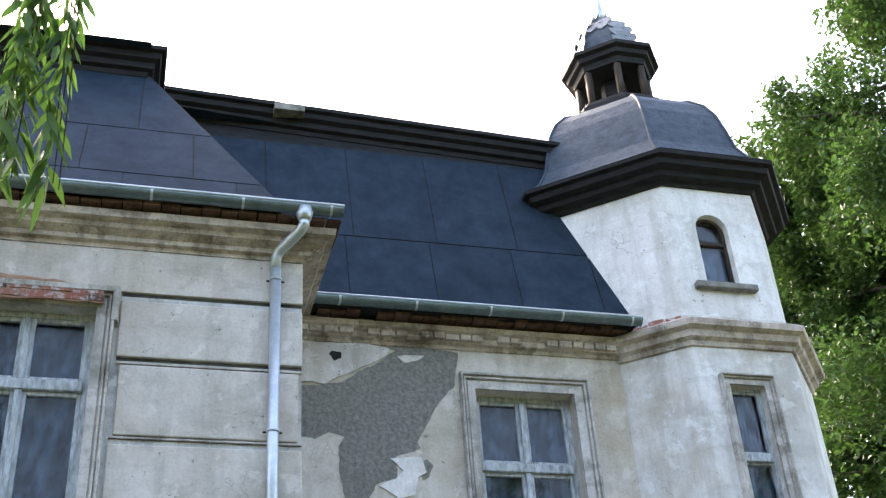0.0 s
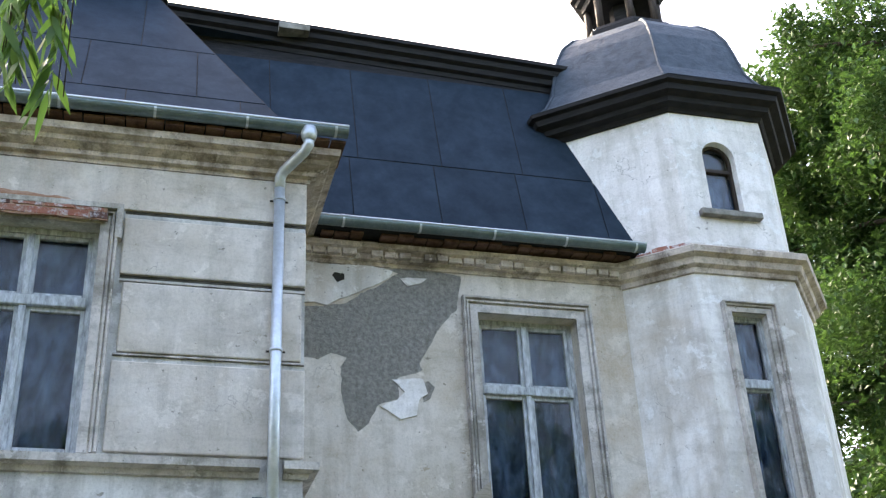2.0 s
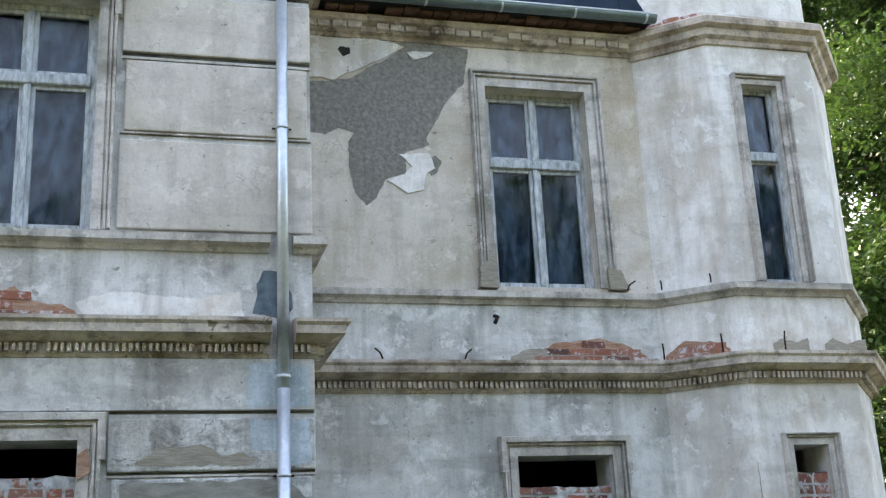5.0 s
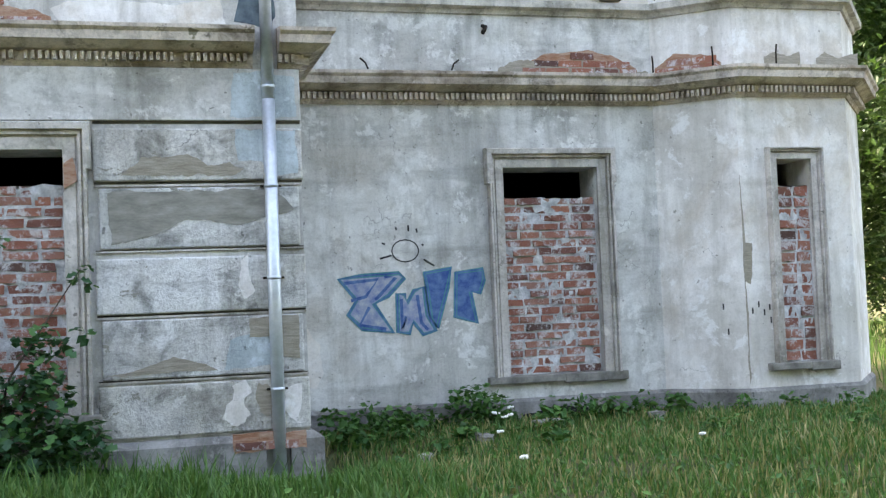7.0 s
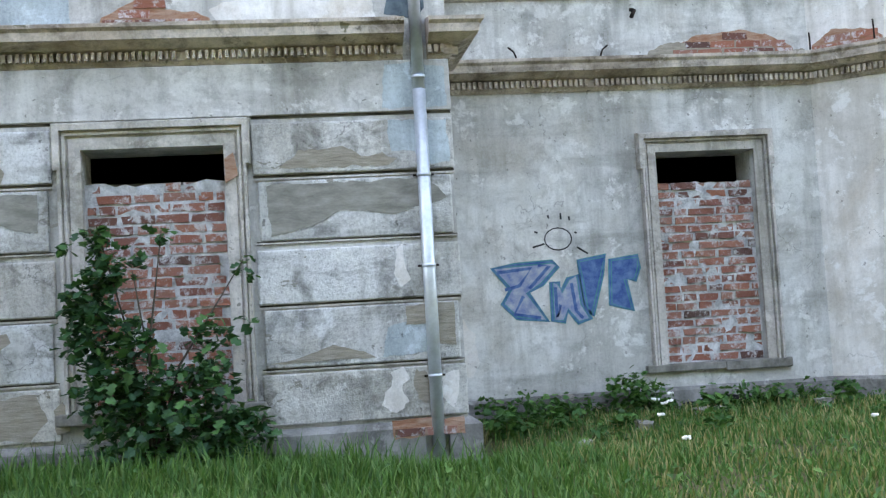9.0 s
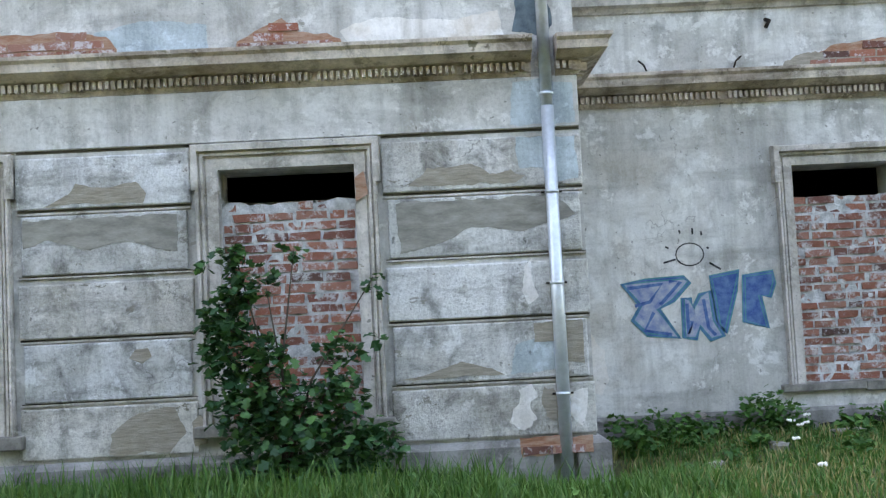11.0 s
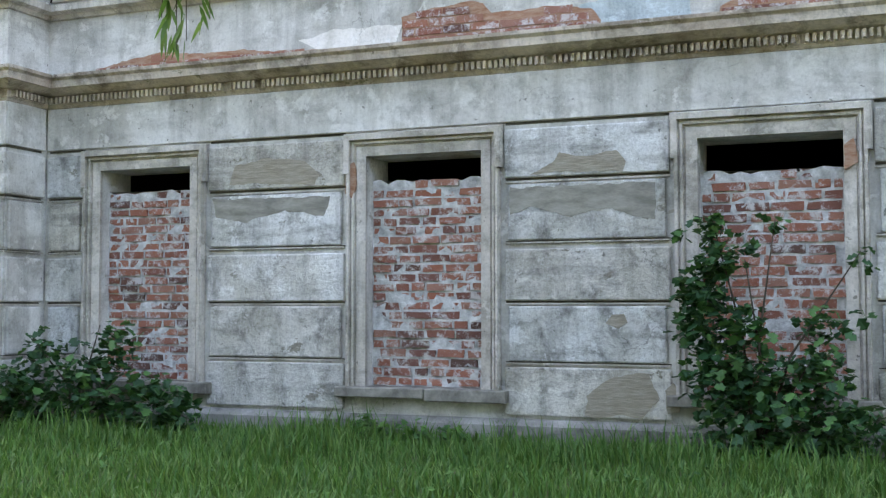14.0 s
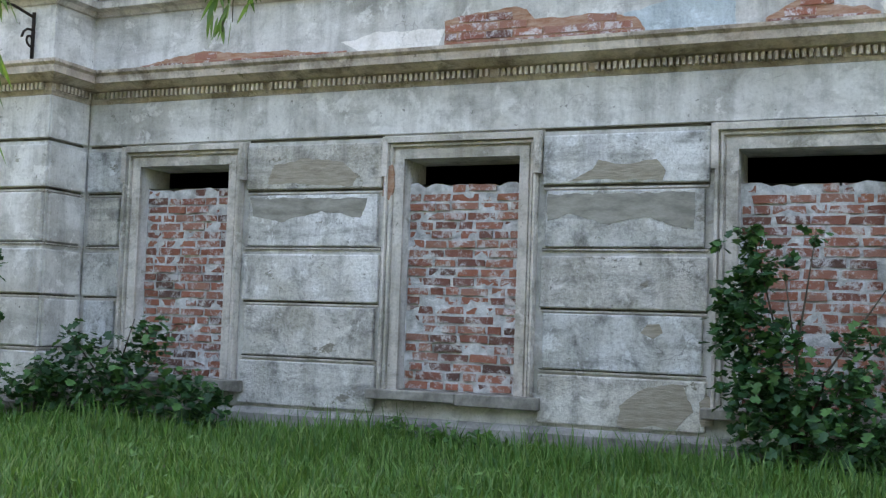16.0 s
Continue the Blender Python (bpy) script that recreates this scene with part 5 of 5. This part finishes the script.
flake(wall_rec_up, F_REC, [(1.127, 5.64), (1.452, 5.67), (1.499, 5.51), (1.413, 5.44), (1.375, 5.26), (1.203, 5.22), (1.003, 5.34), (1.175, 5.42), (1.27, 5.51)], 0.003, 0.014, PL_TURRET, "loose_render", 0.015, seed=6)
flake(wall_rec_up, F_REC, [(1.432, 5.59), (1.461, 5.42), (1.528, 5.46), (1.585, 5.59), (1.509, 5.65)], 0.002, 0.004, ROUGHCAST, rough=0.012, seed=90)
# flat near-black patch, the shade of a small hole painted on
flake(wall_rec_up, F_REC, [(0.525, 6.83), (0.497, 6.79), (0.554, 6.71), (0.63, 6.75), (0.63, 6.83)], 0.018, 0.003, DARK, "painted_hole", 0.012, seed=91)
flake(wall_rec_up, F_REC, [(1.91, 4.21), (1.91, 4.43), (2.101, 4.57), (2.101, 4.21)], 0.0, 0.09, SCAR, rough=0.012, seed=92)
flake(wall_rec_up, F_REC, [(3.314, 4.21), (3.314, 4.46), (3.457, 4.43), (3.534, 4.21)], 0.0, 0.09, SCAR, rough=0.012, seed=93)
flake(wall_rec, F_REC, [(2.196, 3.43), (2.196, 3.50), (2.435, 3.58), (2.722, 3.58), (3.056, 3.6), (3.342, 3.56), (3.581, 3.5), (3.82, 3.48), (3.82, 3.43)], 0, 0.006, SCAR, seed=7)
flake(wall_bay, F_BAY, [(8.1, 2.30), (8.25, 2.42), (8.6, 2.44), (8.75, 2.36), (8.95, 2.4), (9.05, 2.34), (8.95, 2.28)], 0.04, 0.004, SCAR, seed=9)
flake(wall_bay, F_BAY, [(7.95, 0.74), (8.2, 0.78), (8.45, 0.86), (8.7, 0.80), (8.8, 0.74)], 0.04, 0.005, SCAR, rough=0.012, seed=10)
flake(wall_bay, F_BAY, [(9.05, 0.98), (9.05, 1.15), (9.45, 1.15), (9.45, 0.80), (9.3, 0.82), (9.3, 1.0)], 0.04, 0.005, SCAR, rough=0.012, seed=11)
flake(wall_bay, F_BAY, [(4.97, 1.95), (5.2, 2.0), (5.5, 1.92), (5.8, 1.97), (6.22, 1.86), (6.22, 2.17), (4.97, 2.17)], 0.04, 0.004, DARKCOAT, "worn_coat", 0.02, seed=12)
flake(wall_bay, F_BAY, [(8.0, 1.76), (8.0, 2.17), (9.3, 2.17), (9.45, 2.0), (9.0, 1.9), (8.6, 1.95), (8.3, 1.8)], 0.04, 0.004, DARKCOAT, "worn_coat", 0.02, seed=13)
flake(wall_bay, F_BAY, [(5.8, 1.02), (5.85, 1.09), (5.95, 1.1), (5.98, 1.03), (5.9, 0.98)], 0.04, 0.004, SCAR, rough=0.008, seed=14)
flake(wall_bay, F_BAY, [(5.6, 0.27), (5.65, 0.42), (5.85, 0.6), (6.15, 0.62), (6.22, 0.4), (6.1, 0.27)], 0.04, 0.004, SCAR, rough=0.03, seed=15)
flake(wall_bay, F_BAY, [(8.82, 0.36), (8.86, 0.46), (8.92, 0.5), (8.9, 0.6), (9.0, 0.66), (9.06, 0.56), (9.0, 0.47), (9.04, 0.38), (8.93, 0.3)], 0.04, 0.004, PL_TURRET, "loose_render", 0.03, seed=16)
flake(wall_bay, F_BAY, [(9.3, 0.42), (9.33, 0.5), (9.3, 0.58), (9.46, 0.6), (9.45, 0.4), (9.4, 0.3), (9.36, 0.34)], 0.04, 0.004, PL_TURRET, "loose_render", 0.02, seed=116)
flake(wall_bay, F_BAY, [(9.06, 0.5), (9.12, 0.62), (9.2, 0.6), (9.24, 0.44), (9.18, 0.36), (9.1, 0.4)], 0.04, 0.003, SCAR, rough=0.03, seed=117)
flake(wall_bay, F_BAY, [(8.98, 1.42), (9.0, 1.6), (9.08, 1.66), (9.05, 1.5), (9.1, 1.36), (9.02, 1.3)], 0.04, 0.004, PL_TURRET, "loose_render", 0.02, seed=118)
flake(wall_bay, F_BAY, [(6.3, 0.3), (6.3, 0.5), (6.36, 0.56), (6.42, 0.44), (6.4, 0.3)], 0.04, 0.004, SCAR, rough=0.02, seed=119)
flake(wall_bay, F_BAY, [(5.15, 2.28), (5.35, 2.36), (5.42, 2.44), (5.62, 2.41), (5.9, 2.44), (5.98, 2.35), (5.95, 2.28)], 0.04, 0.004, SCAR, rough=0.015, seed=71)
flake(wall_bay, F_BAY, [(3.42, 2.18), (3.43, 2.42), (3.5, 2.46), (3.53, 2.25), (3.49, 2.14)], 0.04, 0.02, BRICKDUST, rough=0.012, seed=94)
flake(wall_bay, F_BAY, [(7.68, 2.2), (7.67, 2.4), (7.74, 2.44), (7.77, 2.25)], 0.04, 0.012, BRICKDUST, rough=0.012, seed=95)
flake(wall_tower, F_T2, [(0, 0.28), (0.02, 0.34), (0.011, 0.7), (0.025, 0.95), (0.007, 1.3), (0.027, 1.7), (0.011, 2.1), (0.004, 2.35), (0, 2.35)], 0.0, 0.002, SCAR, "crack_line", 0.006, seed=96)
flake(wall_bay, F_BAY, [(2.2, 2.3), (2.25, 2.48), (2.6, 2.55), (3.0, 2.5), (3.15, 2.36), (3.1, 2.28)], 0.04, 0.003, SCAR, "worn_coat", 0.02, seed=98)
flake(wall_bay, F_BAY, [(2.05, 2.0), (2.4, 1.95), (2.8, 2.05), (3.2, 1.98), (3.25, 2.17), (2.0, 2.17)], 0.04, 0.002, DARKCOAT, "worn_coat", 0.02, seed=99)
flake(wall_tower, F_T2, [(0, 1.3), (0, 1.68), (0.09, 1.66), (0.09, 1.35), (0.054, 1.27)], 0, 0.006, SCAR, rough=0.012, seed=17)
for a, b, k in ((0.35, 0.75, 18), (0.95, 1.42, 19)):
    flake(wall_tower, F_T2, [(a, 3.44), (a, 3.54), (a + 0.1, 3.6), (a + 0.25, 3.55), (b, 3.6), (b, 3.44)], 0, 0.006, SCAR, rough=0.015, seed=k)


def bare_bricks(face, s0, s1, z0, z1, top, label, seed, out=0.0):
    """Courses of bare brick showing where the render has fallen, under an uneven upper edge."""
    rng = random.Random(seed)
    ow = thing("bare_brickwork", *face.at((s0 + s1) / 2, z0), label, "brickwork", kind="structure")
    flake(ow, face, [(s0, z0), (s1, z0)] + [(s0 + (s1 - s0) * u, z0 + (z1 - z0) * v + 0.02) for u, v in reversed(top)], out, 0.005, BRICKDUST, "undercoat", 0.02, seed=seed)
    z, r = z0 + 0.01, 0
    while z < z1:
        s = s0 - (0.13 if r % 2 else 0)
        while s < s1:
            a, b = max(s, s0 + 0.01), min(s + 0.25, s1 - 0.01)
            u = ((a + b) / 2 - s0) / (s1 - s0)
            lim = next((v0 + (v1 - v0) * (u - u0) / (u1 - u0) for (u0, v0), (u1, v1) in zip(top, top[1:]) if u0 <= u <= u1), 0)
            if b - a > 0.06 and z + 0.05 < z0 + (z1 - z0) * lim:
                lay_brick(ow, face, (a + b) / 2, z + 0.033, out + 0.012 + rng.uniform(-0.003, 0.006), b - a, 0.062, 0.05)
            s += 0.265
        z += 0.078
        r += 1
    return ow


bare_bricks(F_BAY, 3.95, 5.76, 3.475, 3.81, [(0, 0.75), (0.18, 0.92), (0.33, 1.0), (0.43, 0.9), (0.47, 0.62), (0.58, 0.6), (0.8, 0.65), (0.95, 0.5), (1, 0.2)], "bare red brick where render has fallen above the cornice", 41)
bare_bricks(F_BAY, 6.75, 7.6, 3.475, 3.74, [(0, 0.3), (0.2, 0.6), (0.42, 1.0), (0.6, 0.5), (0.85, 0.4), (1, 0.2)], "small bare brick patch above the cornice", 42)
bare_bricks(F_BAY, 0.6, 3.1, 3.47, 3.62, [(0, 0.4), (0.3, 1.0), (0.6, 0.7), (1, 0.3)], "bare brick and broken render edge on the cornice", 43)
bare_bricks(F_T1, 0.03, 0.72, 3.43, 3.62, [(0, 0.3), (0.3, 1.0), (0.7, 0.9), (1, 0.3)], "bare brick arch shaped patch on the tower", 44)
bare_bricks(F_REC, 2.45, 3.7, 3.44, 3.68, [(0, 0.35), (0.2, 0.8), (0.55, 1.0), (0.8, 0.8), (1, 0.3)], "bare brick patch above the recess cornice", 45)
bare_bricks(F_BAY, 6.0, 7.75, 6.37, 6.58, [(0, 0.9), (0.5, 1.0), (1, 0.7)], "bare brick lintel over an upper window", 46, 0.075)
bare_bricks(F_BAY, 8.9, 9.48, 0.09, 0.22, [(0, 0.9), (0.5, 1.0), (1, 0.9)], "bare corner bricks in the plinth", 47, 0.1)
lay = thing("loose_bricks", 4.1, 1.2, 7.22, "bare red bricks along the top of the tower cornice", "brickwork", kind="structure")
for i in range(4):
    lay_brick(lay, F_T1, 0.12 + i * 0.2, 7.215 + random.uniform(-0.02, 0.02), 0.12, 0.18, 0.06, 0.14)
for i in range(14):
    z = 7.5 + i * 0.1
    lay_brick(lay, TF[1], 0.14 + 0.45 * max(0, (1.3 - i * 0.1)) * 0.75, z, 0.012, 0.16, 0.07, 0.08, random.uniform(-0.1, 0.1))

# ---- graffiti ----
graf = thing("graffiti", 1.3, D, 1.2, "blue spray-painted tag with teal outline on the plaster wall", "graffiti")


def stroke(pts, w, material, name, out, closed=False):
    """A painted line as one strip."""
    bm, k, row = bmesh.new(), len(pts), []
    for i, (a, b) in enumerate(pts):
        p, q = pts[i - 1] if i or closed else pts[i], pts[(i + 1) % k] if i < k - 1 or closed else pts[i]
        d = Vector((q[0] - p[0], q[1] - p[1])).normalized()
        row.append([bm.verts.new(F_REC.at(a - d.y * w * e, b + d.x * w * e, out)) for e in (-1, 1)])
    for i in range(k if closed else k - 1):
        x, y = row[i], row[(i + 1) % k]
        bm.faces.new((x[0], y[0], y[1], x[1]))
    return part(name, bm, material, graf)


def tag_at(u, v):
    """From the tag's own drawing grid to the wall."""
    return (0.34 + u * 0.00316, 2.09 - v * 0.00334)


LETTERS = [
    ([(60, 188), (130, 180), (245, 176), (262, 190), (210, 240), (165, 262), (222, 345), (128, 332), (85, 290), (112, 250)], PAINT_PALE),
    ([(238, 235), (262, 238), (268, 262), (290, 228), (322, 218), (330, 300), (355, 345), (315, 355), (285, 318), (272, 350), (236, 345)], PAINT_PALE),
    ([(325, 178), (410, 166), (398, 220), (360, 338), (342, 315), (334, 240)], PAINT_BLUE),
    ([(425, 180), (512, 172), (515, 205), (500, 242), (470, 238), (488, 328), (418, 308)], PAINT_BLUE),
]
HATCH = [[(75, 200), (180, 192), (140, 240), (95, 250)], [(150, 270), (120, 320), (200, 335)], [(200, 185), (235, 188), (170, 250)], [(250, 250), (250, 335), (262, 300)], [(300, 240), (310, 320), (330, 342)], [(345, 195), (375, 200), (352, 290)], [(440, 195), (435, 300), (470, 310)]]
for pts, m in LETTERS:
    pts = [tag_at(*p) for p in pts]
    bm = bmesh.new()
    vs = [bm.verts.new(F_REC.at(s, z, 0.003)) for s, z in pts]
    for tri in tessellate_polygon([[Vector((s, z, 0)) for s, z in pts]]):
        bm.faces.new([vs[i] for i in tri])
    part("letter_fill", bm, m, graf)
    stroke(pts, 0.021, PAINT_TEAL, "outline", 0.005, True)
    stroke(pts, 0.007, PAINT_BLUE, "inner_line", 0.0065, True)
for h in HATCH:
    stroke([tag_at(*p) for p in h], 0.016, PAINT_BLUE, "hatch_line", 0.0055)
stroke([tag_at(268 + 42 * math.cos(a), 112 + 32 * math.sin(a)) for a in (math.pi * 2 * k / 16 for k in range(16))], 0.006, PAINT_BLACK, "drawn_line", 0.004, True)
for a in ([(240, 42), (243, 52)], [(280, 38), (280, 56)], [(305, 48), (307, 60)], [(320, 94), (326, 98)], [(325, 138), (358, 158)], [(188, 133), (225, 124)], [(196, 88), (206, 92)]):
    stroke([tag_at(*p) for p in a], 0.009, PAINT_BLACK, "drawn_line", 0.004)
marks = thing("scribble", 5.0, 0.65, 1.0, "small black scribbled marks on the tower plaster", "graffiti")
for face, s, z in ((F_T1, 0.62, 1.05), (F_T1, 0.66, 0.8), (F_T2, 0.07, 1.0), (F_T2, 0.14, 1.06), (F_T2, 0.2, 0.98), (F_T2, 0.26, 1.03), (F_T2, 0.27, 0.9)):
    bm = bmesh.new()
    slab(bm, face, s - 0.008, s + 0.008, z - 0.03, z + 0.03, -0.002, 0.003)
    part("mark", bm, PAINT_BLACK, marks)


# ---- iron pins, bracket, cables ----
def pin(face, s, z, h, lean=0.0):
    ob = part("iron_pin", tube(bmesh.new(), [face.at(s, z, 0.1), face.at(s + lean * 0.3, z + h * 0.6, 0.1), face.at(s + lean, z + h, 0.12)], 0.009, 6), IRON)
    return tagged(ob, "short rusty iron pin standing on the ledge", "pin", "iron pins on the ledges")


for face, s, z, h, ln in ((F_T1, 0.05, 3.46, 0.17, 0), (F_T1, 0.66, 3.46, 0.19, 0), (F_T2, 0.42, 3.46, 0.19, 0), (F_REC, 0.87, 3.46, 0.1, -0.08), (F_REC, 1.7, 3.46, 0.1, 0.07), (F_T1, 0.1, 4.2, 0.1, 0), (F_T1, 0.62, 4.2, 0.09, 0), (F_REC, 3.5, 4.2, 0.1, 0.09),
                          (F_BAY, 0.1, 4.235, 0.22, 0.14), (F_LRET, 0.25, 4.235, 0.2, 0), (F_BAY, 1.0, 4.235, 0.22, 0), (F_BAY, 1.25, 4.235, 0.2, -0.14)):
    pin(face, s, z, h, ln)
tagged(part("wall_hook", tube(bmesh.new(), [F_REC.at(2.06, 3.93, 0.0), F_REC.at(2.07, 3.9, 0.08), F_REC.at(2.03, 3.83, 0.1)], 0.02, 8), IRON), "rusty stub of an iron hook in the wall", "hook")
br = thing("iron_bracket", -9.75, LY, 3.6, "ornate black wrought-iron lamp bracket on the wall", "bracket")
part("bar", tube(bmesh.new(), [(-9.78, LY - 0.02, 3.5), (-9.78, LY - 0.02, 4.0)], 0.018, 6), IRON, br)
part("arm", tube(bmesh.new(), [(-9.78, LY - 0.02, 3.95), (-9.78, LY - 0.3, 4.0), (-9.78, LY - 0.6, 3.98)], 0.015, 6), IRON, br)
part("scroll", tube(bmesh.new(), [(-9.78, LY - 0.05 - 0.12 * (1 - k / 20) * math.cos(k * 0.55), 3.72 + 0.12 * (1 - k / 20) * math.sin(k * 0.55)) for k in range(18)], 0.013, 6), IRON, br)
# cellar vent, its shade painted as a flat dark patch, and stones at the foot of the recess
vent = thing("cellar_opening", 2.75, D, 0.1, "broken cellar opening painted as a dark patch, with loose stones in the plinth", "opening", kind="structure")
flake(vent, F_REC, [(2.244, -0.02), (2.292, 0.09), (2.579, 0.13), (2.961, 0.12), (3.104, 0.02), (3.056, -0.05)], 0.045, 0.004, DARK, "painted_gap", 0.02, seed=60)
for x, y, w in ((2.2, 0.85, 0.3), (3.35, 0.8, 0.14), (1.5, 0.35, 0.13), (0.9, 0.0, 0.12)):
    bm = bmesh.new()
    z = ground_z(x, y)
    box(bm, x, x + w, y - 0.1, y + 0.06, z - 0.03, z + 0.07, 0.02)
    for v in bm.verts:
        v.co += Vector((random.uniform(-0.015, 0.015), random.uniform(-0.015, 0.015), random.uniform(-0.012, 0.012)))
    tagged(part("stone", bm, STONE), "loose grey stone lying in the weeds", "stone", "loose stones by the wall")
for i in range(7):
    x, y = (1.75 + random.uniform(-0.12, 0.12), 0.15 + random.uniform(-0.1, 0.1)) if i < 4 else (random.uniform(1.0, 7.0), random.uniform(-2.8, 0.2))
    z = ground_z(x, y)
    fl = thing("white_flower", x, y, z, "small white yarrow flower head in the grass", "flower", "white flowers in the grass")
    h = random.uniform(0.18, 0.32)
    part("stem", tube(bmesh.new(), [(x, y, z - 0.02), (x + 0.01, y, z + h)], 0.003, 5), GRASS, fl)
    bm = bmesh.new()
    for k in range(9):
        a, r = random.uniform(0, 6.28), random.uniform(0, 0.035)
        bmesh.ops.create_icosphere(bm, subdivisions=1, radius=0.011, matrix=Matrix.Translation((x + r * math.cos(a), y + r * math.sin(a), z + h + random.uniform(-0.004, 0.006))))
    part("petals", bm, PETAL, fl)
